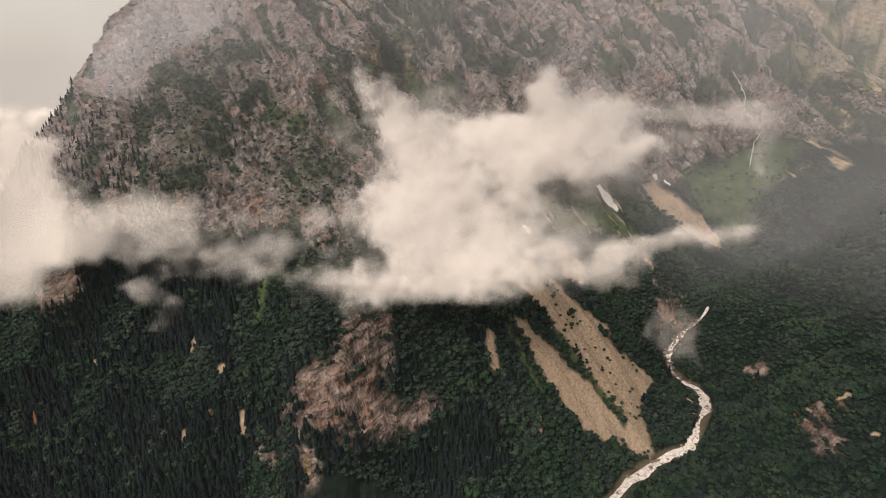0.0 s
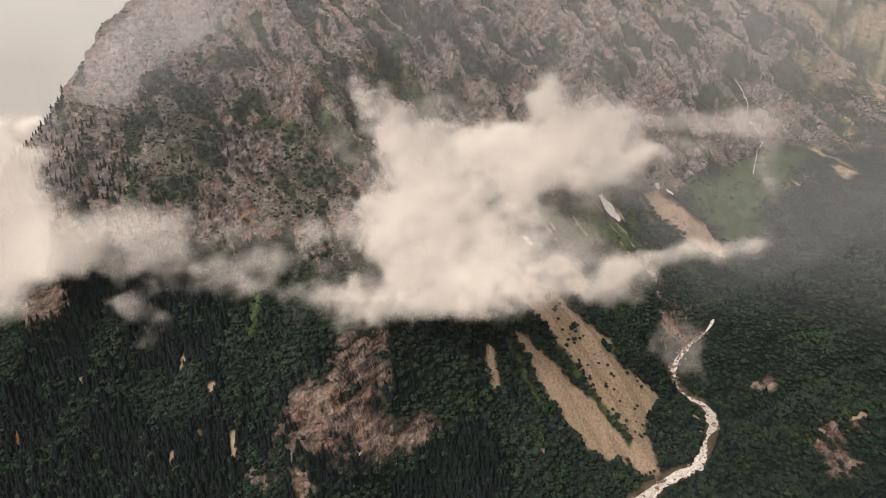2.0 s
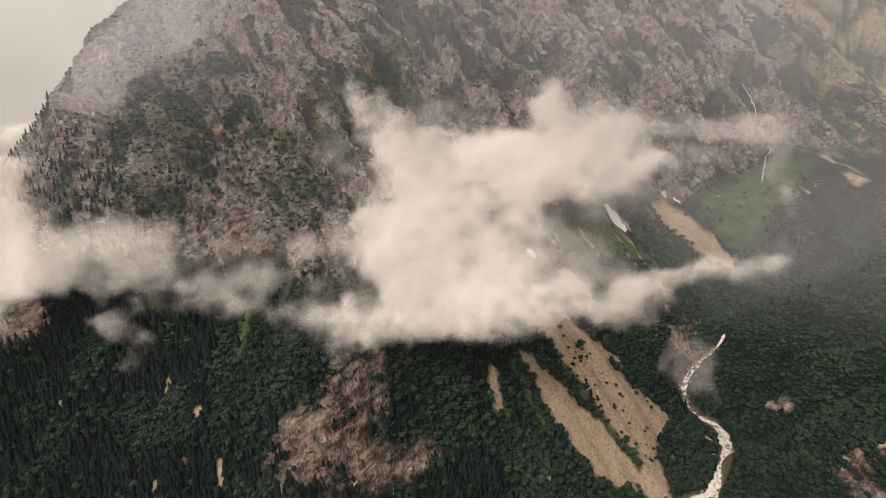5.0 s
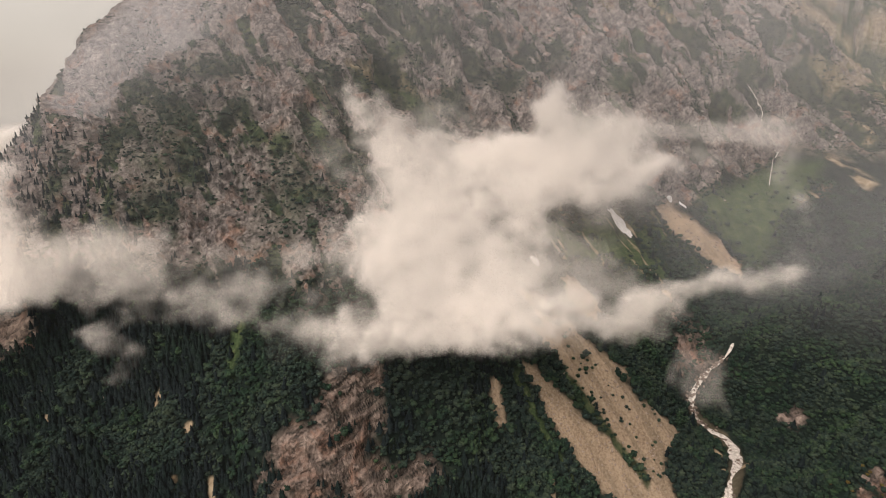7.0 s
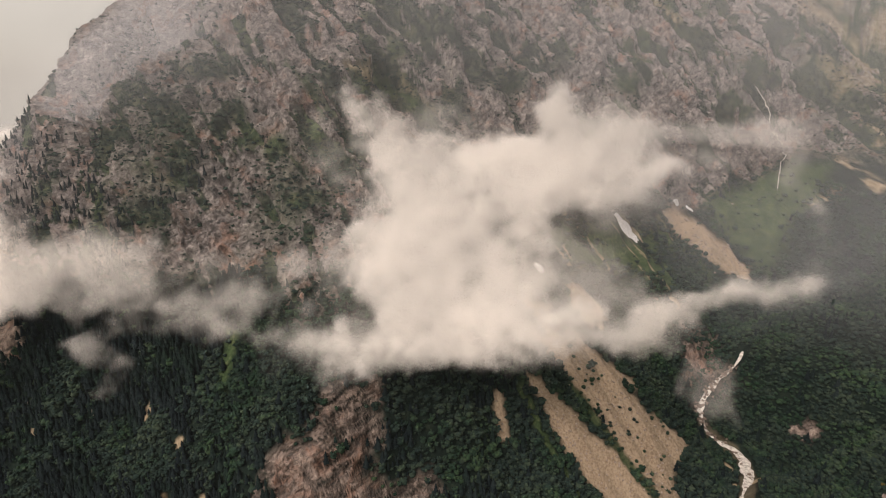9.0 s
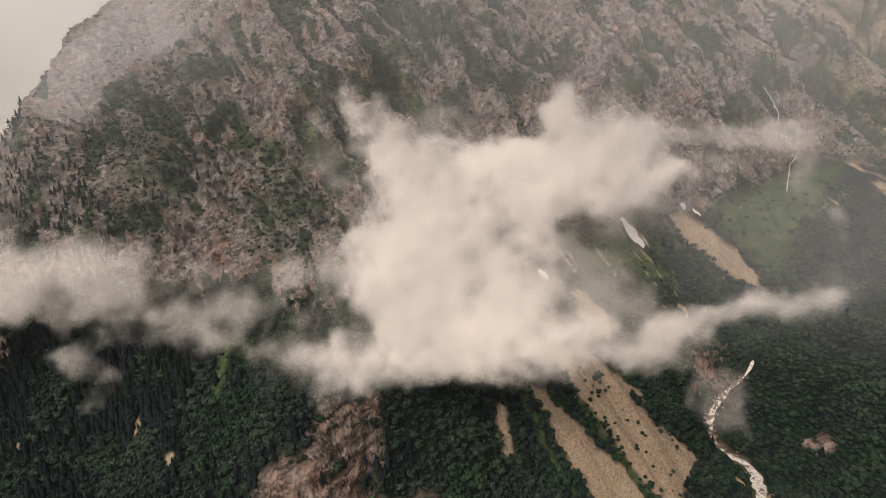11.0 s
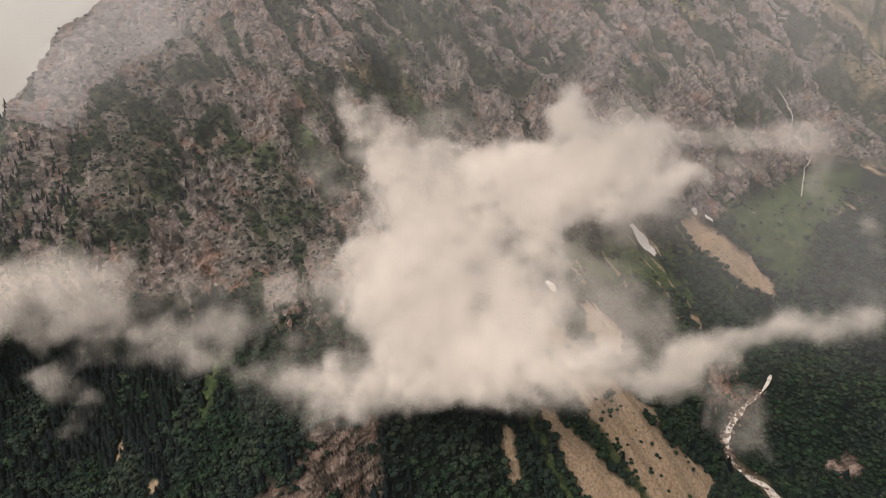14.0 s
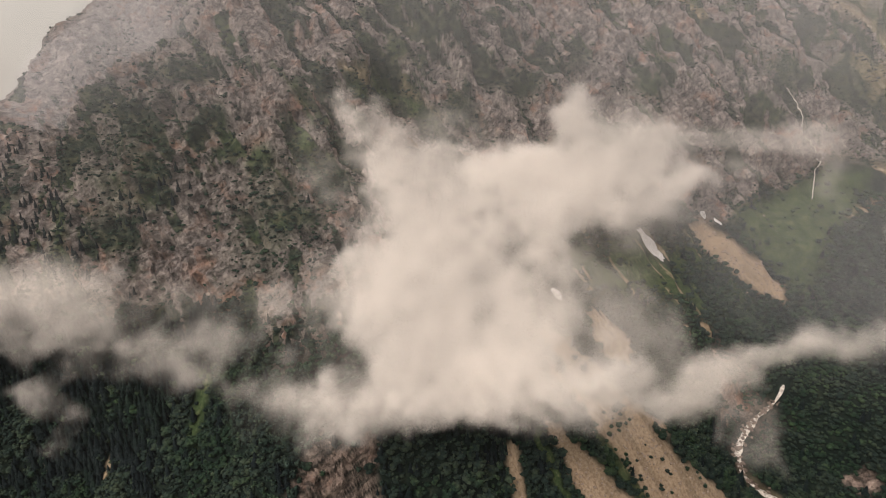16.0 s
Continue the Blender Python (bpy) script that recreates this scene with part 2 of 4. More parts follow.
def foliage_material(name, dark, mid, light, scale=0.9, lush=(0.9, 1.14, 0.80)):
    m, nodes, links = material(name)
    geo = nodes.new("ShaderNodeNewGeometry")
    info = nodes.new("ShaderNodeObjectInfo")
    pos = geo.outputs["Position"]
    n = noise_node(nodes, links, pos, scale, 3, 0.7)
    patch = noise_node(nodes, links, pos, 0.014, 4, 0.6)
    tree = noise_node(nodes, links, pos, 0.11, 2, 0.5)
    v = math_node(nodes, links, "ADD", math_node(nodes, links, "MULTIPLY", geo.outputs["Random Per Island"], 0.22), math_node(nodes, links, "MULTIPLY", tree.outputs[0], 0.48))
    v = math_node(nodes, links, "ADD", v, math_node(nodes, links, "MULTIPLY", patch.outputs[0], 0.55))
    v = math_node(nodes, links, "ADD", v, math_node(nodes, links, "MULTIPLY", info.outputs["Random"], 0.05))
    r = ramp(nodes, [(0.35, dark), (0.62, mid), (0.92, light)])
    links.new(v, r.inputs[0])
    # stands of fresher green among the duller ones
    stand = ramp(nodes, [(0.46, (0, 0, 0)), (0.62, (1, 1, 1))])
    links.new(noise_node(nodes, links, pos, 0.021, 4, 0.62, 0.5).outputs[0], stand.inputs[0])
    color = mix_color(nodes, links, stand.outputs[0], r.outputs[0], mix_color(nodes, links, 1.0, r.outputs[0], lush, "MULTIPLY"))
    finish(nodes, links, color, 0.85, n.outputs[0], 1.0, 1.2, 0.15)
    return m


def plain_material(name, low, high, scale, rough=0.9, bump=0.5):
    m, nodes, links = material(name)
    geo = nodes.new("ShaderNodeNewGeometry")
    info = nodes.new("ShaderNodeObjectInfo")
    n = noise_node(nodes, links, geo.outputs["Position"], scale, 5, 0.65)
    r = ramp(nodes, [(0.3, low), (0.7, high)])
    links.new(math_node(nodes, links, "ADD", n.outputs[0], math_node(nodes, links, "MULTIPLY", math_node(nodes, links, "SUBTRACT", info.outputs["Random"], 0.5), 0.2)), r.inputs[0])
    finish(nodes, links, r.outputs[0], rough, n.outputs[0], bump, 0.6, 0.2)
    return m


def river_material():
    m, nodes, links = material("white_water")
    geo = nodes.new("ShaderNodeNewGeometry")
    n = noise_node(nodes, links, geo.outputs["Position"], 0.22, 6, 0.7, 0.8)
    r = ramp(nodes, [(0.34, (0.20, 0.17, 0.14)), (0.46, (0.52, 0.46, 0.39)), (0.60, (0.82, 0.76, 0.68))])
    links.new(n.outputs[0], r.inputs[0])
    finish(nodes, links, r.outputs[0], 0.45, n.outputs[0], 0.6, 0.5, 0.4)
    return m


def vapour_material(name, tint):
    m, nodes, links = material(name)
    out = nodes.new("ShaderNodeOutputMaterial")
    a = nodes.new("ShaderNodeAttribute")
    a.attribute_name = "thickness"
    clear, scatter, glow = nodes.new("ShaderNodeBsdfTransparent"), nodes.new("ShaderNodeBsdfDiffuse"), nodes.new("ShaderNodeBsdfTranslucent")
    scatter.inputs["Color"].default_value = glow.inputs["Color"].default_value = (*tint, 1)
    up = nodes.new("ShaderNodeCombineXYZ")
    for axis, value in zip("XYZ", (-0.25, -0.60, 0.76)):
        up.inputs[axis].default_value = value
    shape, part, total = nodes.new("ShaderNodeNewGeometry"), nodes.new("ShaderNodeVectorMath"), nodes.new("ShaderNodeVectorMath")
    part.operation, total.operation = "SCALE", "ADD"
    part.inputs["Scale"].default_value = 0.75
    links.new(shape.outputs["Normal"], part.inputs[0])
    links.new(part.outputs[0], total.inputs[0])
    links.new(up.outputs[0], total.inputs[1])
    whole = nodes.new("ShaderNodeVectorMath")
    whole.operation = "NORMALIZE"
    links.new(total.outputs[0], whole.inputs[0])
    links.new(whole.outputs[0], scatter.inputs["Normal"])
    body, mix = nodes.new("ShaderNodeMixShader"), nodes.new("ShaderNodeMixShader")
    body.inputs["Fac"].default_value = 0.25
    links.new(scatter.outputs[0], body.inputs[1])
    links.new(glow.outputs[0], body.inputs[2])
    links.new(a.outputs["Fac"], mix.inputs["Fac"])
    links.new(clear.outputs[0], mix.inputs[1])
    links.new(body.outputs[0], mix.inputs[2])
    links.new(mix.outputs[0], out.inputs["Surface"])
    return m


M_LAND = land_material()
M_CRAG = crag_material()
M_SPRUCE = foliage_material("spruce_needles", (0.003, 0.007, 0.009), (0.008, 0.0145, 0.0155), (0.022, 0.032, 0.030))
M_LEAF = foliage_material("broad_leaves", (0.010, 0.020, 0.019), (0.024, 0.041, 0.032), (0.072, 0.095, 0.056))
M_SCRUB = foliage_material("alpine_scrub", (0.006, 0.013, 0.012), (0.015, 0.029, 0.023), (0.046, 0.064, 0.042), 0.55)
M_BARK = plain_material("bark", (0.06, 0.045, 0.035), (0.14, 0.11, 0.09), 2.0)
M_GOLD = foliage_material("yellowing_leaves", (0.05, 0.042, 0.012), (0.11, 0.085, 0.022), (0.20, 0.15, 0.045), 0.9, (1.1, 0.85, 0.8))
M_DEAD = plain_material("dead_wood", (0.22, 0.19, 0.16), (0.42, 0.37, 0.32), 1.5)
M_RUSTY = plain_material("dead_needles", (0.16, 0.06, 0.025), (0.30, 0.13, 0.055), 1.0)
M_STONE = plain_material("scree_stone", (0.20, 0.15, 0.115), (0.46, 0.37, 0.29), 0.5, 0.95, 0.9)
M_WET = plain_material("wet_stone", (0.10, 0.075, 0.06), (0.27, 0.205, 0.16), 0.5, 0.6, 0.9)
M_RIVER = river_material()
M_SNOW = plain_material("old_snow", (0.62, 0.58, 0.55), (0.86, 0.84, 0.82), 0.15, 0.6, 0.3)
M_CLOUD = vapour_material("cloud_vapour", (0.99, 0.925, 0.84))
M_HAZE = vapour_material("haze_vapour", (0.86, 0.85, 0.855))


def mesh_object(name, verts, faces, mat, parent=None, smooth_shade=True):
    """faces: an array of triangles or quads."""
    verts, faces = np.asarray(verts, np.float32), np.asarray(faces, np.int32)
    me = bpy.data.meshes.new(name)
    k = faces.shape[1]
    me.vertices.add(len(verts))
    me.vertices.foreach_set("co", verts.ravel())
    me.loops.add(faces.size)
    me.loops.foreach_set("vertex_index", faces.ravel())
    me.polygons.add(len(faces))
    me.polygons.foreach_set("loop_start", np.arange(0, faces.size, k, dtype=np.int32))
    me.polygons.foreach_set("use_smooth", np.array(np.broadcast_to(smooth_shade, len(faces)), bool))
    me.update(calc_edges=True)
    me.materials.append(mat)
    ob = new(name, me)
    if parent is not None:
        ob.parent = parent
    return ob


# ---- ground cover, outlines in plan (east, north) ----
LOWER_CLIFF = [(-142, 620), (-130, 634), (-103, 648), (-74, 668), (-75, 651), (-98, 632), (-70, 641), (-73, 631), (-91, 614), (-95, 604), (-60, 613), (-34, 624), (-14, 628), (-2, 619), (-27, 612), (-67, 598), (-83, 587), (-123, 566), (-192, 560), (-225, 588), (-204, 591), (-184, 598), (-159, 602)]
LEFT_OUTCROP = [(-680, 782), (-645, 780), (-629, 787), (-602, 776), (-577, 760), (-568, 742), (-586, 736), (-652, 745)]
RIGHT_SLAB = [(542, 806), (565, 800), (567, 773), (553, 765), (539, 786)]
RIGHT_CRAG = [(489, 575), (518, 593), (525, 570), (515, 530), (492, 512), (476, 535)]
LOW_CRAGS = [(-264, 585), (-167, 553), (-166, 530), (-230, 536), (-261, 568)]
MID_CRAG = [(-439, 813), (-427, 838), (-334, 848), (-308, 810), (-372, 805)]
CHUTE_A = [(69, 713), (82, 718), (85, 705), (88, 687), (72, 677), (70, 695)]
CHUTE_B = [(114, 755), (138, 760), (183, 742), (222, 726), (272, 706), (296, 680), (278, 662), (240, 652), (212, 662), (178, 687), (148, 718), (127, 741)]
FAN = [(126, 807), (200, 831), (272, 800), (300, 779), (380, 777), (345, 735), (326, 712), (336, 685), (340, 664), (305, 658), (276, 673), (263, 706), (234, 730), (207, 756), (182, 778), (145, 794)]
CIRQUE_SCREE = [(477, 1224), (515, 1248), (571, 1231), (634, 1217), (672, 1185), (659, 1155), (608, 1169), (523, 1190), (490, 1206)]
UPPER_GULLY = [(197, 915), (217, 937), (274, 906), (260, 866), (220, 855)]
MEADOW = [(578, 1273), (651, 1330), (776, 1404), (903, 1459), (996, 1459), (926, 1366), (758, 1215), (704, 1164), (670, 1210), (618, 1241)]
GORGE_WALL = [(436, 943), (462, 969), (510, 992), (498, 955), (453, 905), (420, 882), (406, 891), (421, 923)]
CLIFF_FOOT = [(464, 1321), (951, 1557), (922, 1488), (843, 1425), (707, 1375), (573, 1267), (520, 1248), (465, 1253)]
GREEN_RUNNEL = [(-254, 1018), (-228, 1002), (-200, 990), (-181, 970), (-191, 961), (-213, 982), (-238, 998), (-256, 1008)]
GREEN_RIB = [(-171, 1075), (-146, 1103), (-106, 1135), (-61, 1140), (-13, 1119), (-32, 1125), (-84, 1134), (-122, 1114), (-160, 1081)]
UPPER_SCREE = [(118, 843), (161, 862), (206, 845), (250, 825), (301, 804), (264, 790), (217, 790), (175, 808), (143, 824)]
GREEN_GULLY = [(-245, 1000), (-225, 1002), (-186, 960), (-177, 918), (-203, 938)]
GREEN_STREAK = [(-287, 736), (-255, 720), (-257, 705), (-267, 674), (-283, 680), (-280, 706)]
GREEN_CHUTE = [(91, 736), (111, 744), (181, 667), (235, 613), (215, 601), (152, 657)]
ALP = [(140, 985), (384, 1136), (470, 1200), (514, 1181), (589, 1153), (443, 1032), (331, 1000), (210, 945)]
# ledges grown over with scrub, and bare crags between: east, north, up, half width, half height
SCRUB_BELTS = [(-385, 904, 450, 34, 60), (-253, 913, 454, 23, 24), (-323, 954, 513, 19, 22), (-165, 910, 425, 24, 32), (-516, 968, 480, 29, 23), (-144, 1041, 549, 43, 34), (17, 1129, 510, 27, 53), (127, 1199, 558, 49, 34), (639, 1388, 388, 33, 23), (806, 1541, 552, 65, 54), (-506, 865, 368, 22, 44), (-374, 999, 570, 48, 20), (-91, 1176, 606, 39, 24), (208, 1158, 444, 40, 20), (425, 1373, 544, 48, 30), (1064, 1640, 536, 73, 88), (-198, 860, 388, 43, 18), (-632, 973, 413, 25, 59), (1044, 1738, 664, 76, 38), (-32, 1127, 496, 34, 19)]
BARE_CRAGS = [(-280, 895, 425, 24, 30), (-330, 830, 341, 43, 21), (-260, 960, 526, 39, 20), (93, 1122, 477, 38, 48), (-189, 889, 414, 15, 30), (-637, 1020, 465, 39, 35), (-461, 897, 429, 30, 38), (912, 1569, 484, 71, 35), (555, 1345, 393, 49, 61), (301, 1310, 546, 68, 45), (74, 1148, 522, 34, 24)]
# gullies (+) and ribs (-): line in plan, depth, half width
GULLIES = [
    ([(455, 682), (528, 698), (604, 686), (674, 692), (754, 732)], -20, 30),
    ([(510, 738), (577, 735), (652, 730), (703, 731), (783, 771)], 38, 26),
    ([(500, 800), (600, 825), (700, 850)], 14, 22),
    ([(470, 560), (440, 590), (400, 610)], 12, 16),
    ([(-268, 1066), (-205, 996), (-155, 966)], 12, 14),
    ([(-152, 1072), (-98, 1128), (-22, 1112)], 14, 14),
    ([(-271, 936), (-221, 902), (-166, 843)], 16, 12),
    ([(789, 1519), (828, 1496), (876, 1472)], 14, 16),
    ([(-72, 1199), (6, 1159), (35, 1109)], 18, 16),
    ([(401, 1442), (506, 1427), (580, 1388)], 16, 18),
    ([(-387, 965), (-350, 908), (-292, 853)], 15, 14),
    ([(600, 1530), (721, 1538), (829, 1543)], 16, 18),
    ([(188, 1351), (228, 1301), (231, 1239)], 14, 14),
]
# dry earth: east, north, radius across, radius along the slope
EARTH = [(-374, 683, 6, 10), (-529, 681, 11, 8), (-327, 606, 8, 10), (-323, 642, 7, 9), (-365, 593, 8, 12), (-283, 604, 6, 12), (-178, 538, 7, 10), (146, 640, 5, 20),
         (431, 1001, 14, 12), (457, 732, 16, 7), (533, 577, 12, 9), (523, 514, 8, 9), (388, 984, 10, 8), (440, 762, 7, 16), (425, 722, 6, 12), (492, 742, 16, 5)]
# tan streaks of bare ground on the high slopes
STREAKS = [
    [(1019, 1474), (1050, 1454), (1081, 1366), (1053, 1354), (1027, 1399), (1001, 1437)],
    [(879, 1334), (940, 1374), (982, 1378), (961, 1357)],
    [(503, 1557), (549, 1573), (605, 1558), (583, 1546)],
    [(395, 1506), (441, 1529), (459, 1519), (436, 1507)],
    [(1125, 1551), (1155, 1544), (1163, 1485), (1133, 1488)],
    [(-172, 1041), (-140, 1108), (-127, 1107), (-153, 1051)],
    [(-90, 1145), (-76, 1152), (-13, 1122), (-27, 1126)],
    [(1334, 1715), (1370, 1738), (1305, 1575), (1281, 1557)],
]
RIVER_LINE = [(150, 520), (215, 565), (264, 604), (284, 624), (324, 644), (359, 658), (391, 661), (417, 686), (455, 746), (468, 779), (462, 804), (443, 821), (430, 837), (428, 859), (445, 879), (461, 893), (483, 909), (515, 924), (540, 945)]


def inside(x, y, outline, soft):
    """1 within the outline, falling to 0 over a soft edge."""
    out = np.zeros(x.shape, np.float32)
    p = np.array(outline, float)
    lo, hi = p.min(0) - 3 * soft, p.max(0) + 3 * soft
    box = (x > lo[0]) & (x < hi[0]) & (y > lo[1]) & (y < hi[1])
    px, py = x[box], y[box]
    if not px.size:
        return out
    d, odd = np.full(px.shape, 1e9), np.zeros(px.shape, bool)
    for (ax, ay), (bx, by) in zip(p, np.roll(p, -1, 0)):
        t = np.clip(((px - ax) * (bx - ax) + (py - ay) * (by - ay)) / ((bx - ax) ** 2 + (by - ay) ** 2), 0, 1)
        d = np.minimum(d, np.hypot(px - ax - t * (bx - ax), py - ay - t * (by - ay)))
        odd ^= ((ay > py) != (by > py)) & (px < (bx - ax) * (py - ay) / (by - ay + 1e-9) + ax)
    out[box] = smooth(np.where(odd, d, -d), -soft, soft)
    return out


def line_distance(x, y, line):
    d = np.full(x.shape, 1e9)
    for (ax, ay), (bx, by) in zip(line, line[1:]):
        t = np.clip(((x - ax) * (bx - ax) + (y - ay) * (by - ay)) / ((bx - ax) ** 2 + (by - ay) ** 2), 0, 1)
        d = np.minimum(d, np.hypot(x - ax - t * (bx - ax), y - ay - t * (by - ay)))
    return d


def SLANT(x, y, z):
    """Ribs and clefts of the rock, which run down to the east."""
    return fbm((x + 0.9 * z) / 46, (z - 0.9 * x) / 190, y / 150, 4, 43, 0.48, True) - 0.3


def cover(x, y, z):
    """What grows or lies at a place: rock, scree, grass, earth, snow, each 0 to 1."""
    wx = x + 9 * fbm(x / 26, y / 26, z / 26, 4, 5)
    wy = y + 9 * fbm(x / 26, y / 26, z / 26, 4, 6)
    big = fbm(x / 130, y / 130, z / 130, 4, 11)
    mid = fbm((x + 0.8 * z) / 44, (z - 0.8 * x) / 95, y / 80, 5, 12, 0.54)
    # crags above the woods, with ledges of scrub
    line = 285 + 0.10 * np.clip(x, -200, 900) + 25 * big
    line = np.where(x > 250, 300 + 0.05 * (x - 250) + 40 * big, line)
    high = smooth(z, line, line + 60)
    scrub = smooth(-0.8 * mid - 0.4 * big - 0.75 * SLANT(x, y, z), -0.03, 0.09)
    cleft = fbm((x + 0.85 * z) / 21, (z - 0.85 * x) / 120, y / 90, 4, 45, 0.55, True) - 0.3
    scrub = np.maximum(scrub, 0.9 * smooth(-cleft - 0.3 * big, 0.26, 0.38))
    green_belt = np.exp(-((x + 430) / 90) ** 2 - ((z - 470) / 100) ** 2) + 0.9 * np.exp(-((x + 215) / 75) ** 2 - ((z - 400) / 70) ** 2)
    scrub = np.clip(scrub + 0.9 * green_belt * smooth(mid, -0.45, 0.1), 0, 1)
    for bx, by, bz, ra, rb in SCRUB_BELTS:
        q = ((x - bx) / ra) ** 2 + ((z - bz) / rb) ** 2 + ((y - by) / 90) ** 4
        scrub = np.maximum(scrub, np.exp(-q ** 1.2) * smooth(mid + 0.4 * big, -0.40, 0.10) * 1.3)
    for bx, by, bz, ra, rb in BARE_CRAGS:
        q = ((x - bx) / ra) ** 2 + ((z - bz) / rb) ** 2 + ((y - by) / 90) ** 4
        scrub = scrub * (1 - 0.85 * np.exp(-q ** 1.5) * smooth(-mid, -0.7, 0.3))
    scrub = np.clip(scrub, 0, 1) * (1 - 0.7 * smooth(-x, 420, 560) * smooth(z, 540, 590))
    east = smooth(x, 900, 1150)
    scrub = np.clip(scrub + 0.35 * east, 0, 1)
    rock = high * (1 - scrub)
    for outline, soft in ((LOWER_CLIFF, 9), (LEFT_OUTCROP, 8), (RIGHT_SLAB, 4), (MID_CRAG, 10), (GORGE_WALL, 8)):
        share = 0.45 if outline is GORGE_WALL else 1.0
        rock = np.maximum(rock, share * inside(wx, wy, outline, soft) * smooth(mid + 0.35 * SLANT(x, y, z), -0.62, -0.30))
    for outline, soft, least in ((RIGHT_CRAG, 6, -0.28), (LOW_CRAGS, 9, 0.0)):
        rock = np.maximum(rock, inside(wx, wy, outline, soft) * smooth(mid, least, least + 0.26))
    # scrub on the ledges of the low cliff, which climb to the east
    ledge = (z - 0.42 * x + 9 * fbm(x / 40, y / 40, z / 40, 3, 14)) / 15
    ledge = np.abs(ledge - np.rint(ledge))
    rock = rock * (1 - 0.85 * (1 - high) * (1 - smooth(ledge, 0.06, 0.13)) * smooth(fbm(x / 19, y / 19, z / 19, 3, 15), -0.1, 0.15))
    gorge = np.exp(-((x - 440) / 45) ** 2 - ((y - 935) / 45) ** 2) * smooth(mid, -0.2, 0.2)
    rock = np.maximum(rock, np.clip(1.4 * gorge, 0, 1))
    scree = np.zeros_like(rock)
    strip = fbm((x * 0.72 + y * 0.69) / 13, (x * 0.69 - y * 0.72) / 90, x * 0, 3, 31)
    for outline, soft, gaps in ((CHUTE_A, 4, 0), (CHUTE_B, 5, 0.2), (FAN, 6, 0.25), (UPPER_SCREE, 8, 0.3), (CIRQUE_SCREE, 9, 0.2), (UPPER_GULLY, 10, 1)):
        scree = np.maximum(scree, inside(wx, wy, outline, soft) * (1 - gaps * smooth(strip + 0.5 * mid, 0.22, 0.42)))
    band = line_distance(wx, wy, [(186, 770), (222, 742), (255, 716), (292, 692)])
    green = 1 - smooth(band, 3.5, 8.5)
    scree = scree * (1 - 0.9 * green)
    grass = 0.8 * green
    for outline, soft in ((MEADOW, 30), (GREEN_RUNNEL, 7), (GREEN_RIB, 7), (GREEN_GULLY, 9), (GREEN_STREAK, 8), (GREEN_CHUTE, 8)):
        grass = np.maximum(grass, inside(wx, wy, outline, soft) * (smooth(strip, -0.1, 0.3) if outline is GREEN_CHUTE else 1))
    grass = np.maximum(grass, 0.5 * high * smooth(big + 0.4 * mid, 0.20, 0.45))
    grass = np.maximum(grass, 0.75 * np.exp(-((x + 150) / 95) ** 2 - ((z - 560) / 75) ** 2) * smooth(mid + 0.4 * strip, -0.25, 0.2))
    alp = inside(wx, wy, ALP, 30)
    grass = np.maximum(grass, 1.0 * alp * smooth(mid, -0.35, 0.05))
    grass = np.maximum(grass, 0.5 * high * smooth(np.hypot(x, y), 1150, 1350) * smooth(mid, -0.4, 0.2))
    rock = rock * (1 - alp)
    rock = rock * (1 - inside(wx, wy, MEADOW, 35))
    for outline in (GREEN_RUNNEL, GREEN_RIB):
        rock = rock * (1 - 0.9 * inside(wx, wy, outline, 8))
    foot = inside(wx, wy, CLIFF_FOOT, 16)
    rock = np.maximum(rock, foot * smooth(mid + 0.5 * SLANT(x, y, z), -0.25, -0.05))
    grass = grass * (1 - 0.8 * foot)
    high = np.maximum(high, foot)
    earth = np.zeros_like(rock)
    for ex, ey, ra, rb in EARTH:
        big_one = 0.82
        earth = np.maximum(earth, smooth(1.0 - np.hypot((wx - ex) / (ra * big_one), (wy - ey) / (rb * big_one)) + 0.5 * mid, 0, 0.4))
    for outline in STREAKS:
        earth = np.maximum(earth, 0.9 * inside(wx, wy, outline, 12) * smooth(mid + 0.5 * strip, -0.25, 0.2))
    earth = np.maximum(earth, 0.8 * alp * smooth(strip + 0.3 * mid, 0.30, 0.5))
    earth = np.maximum(earth, 0.55 * smooth(x, 980, 1150) * smooth(z, 420, 560) * smooth(mid + 0.5 * big, -0.1, 0.3))
    dr = line_distance(x, y, RIVER_LINE)
    bank = 1 - smooth(dr, 8, 10.5 + 9 * np.clip(big + mid, -0.2, 1))
    earth = np.maximum(earth, 0.25 * bank * (1 - smooth(y, 820, 870)))
    snow = np.zeros_like(rock)
    return dict(rock=np.clip(rock, 0, 1), scree=scree, grass=np.clip(grass, 0, 1), earth=earth, snow=snow, river=dr, high=high)


# ---- the land: one sheet, fine where the valley is seen, coarse all round ----
AZ = radians(1) * np.concatenate([np.linspace(-180, -56, 40), np.linspace(-55, 50, 900), np.linspace(51, 179, 40)])
RAD = np.concatenate([np.linspace(2, 470, 40), np.arange(474, 560, 5), np.arange(560, 720, 1.4), np.arange(720, 1130, 2.3), np.arange(1130, 1800, 3.8), np.arange(1800, 2200, 6), np.arange(2200, 2500, 12), np.geomspace(2500, 4800, 22)])
GA, GR = np.meshgrid(AZ, RAD, indexing="ij")
GX, GY = np.sin(GA) * GR, np.cos(GA) * GR
GZ = lie(GX, GY)
GZ -= 5.0 * np.exp(-(line_distance(GX, GY, RIVER_LINE) / 11) ** 4)
for _line, _depth, _half in GULLIES:
    GZ -= _depth * np.exp(-(line_distance(GX, GY, _line) / _half) ** 2)
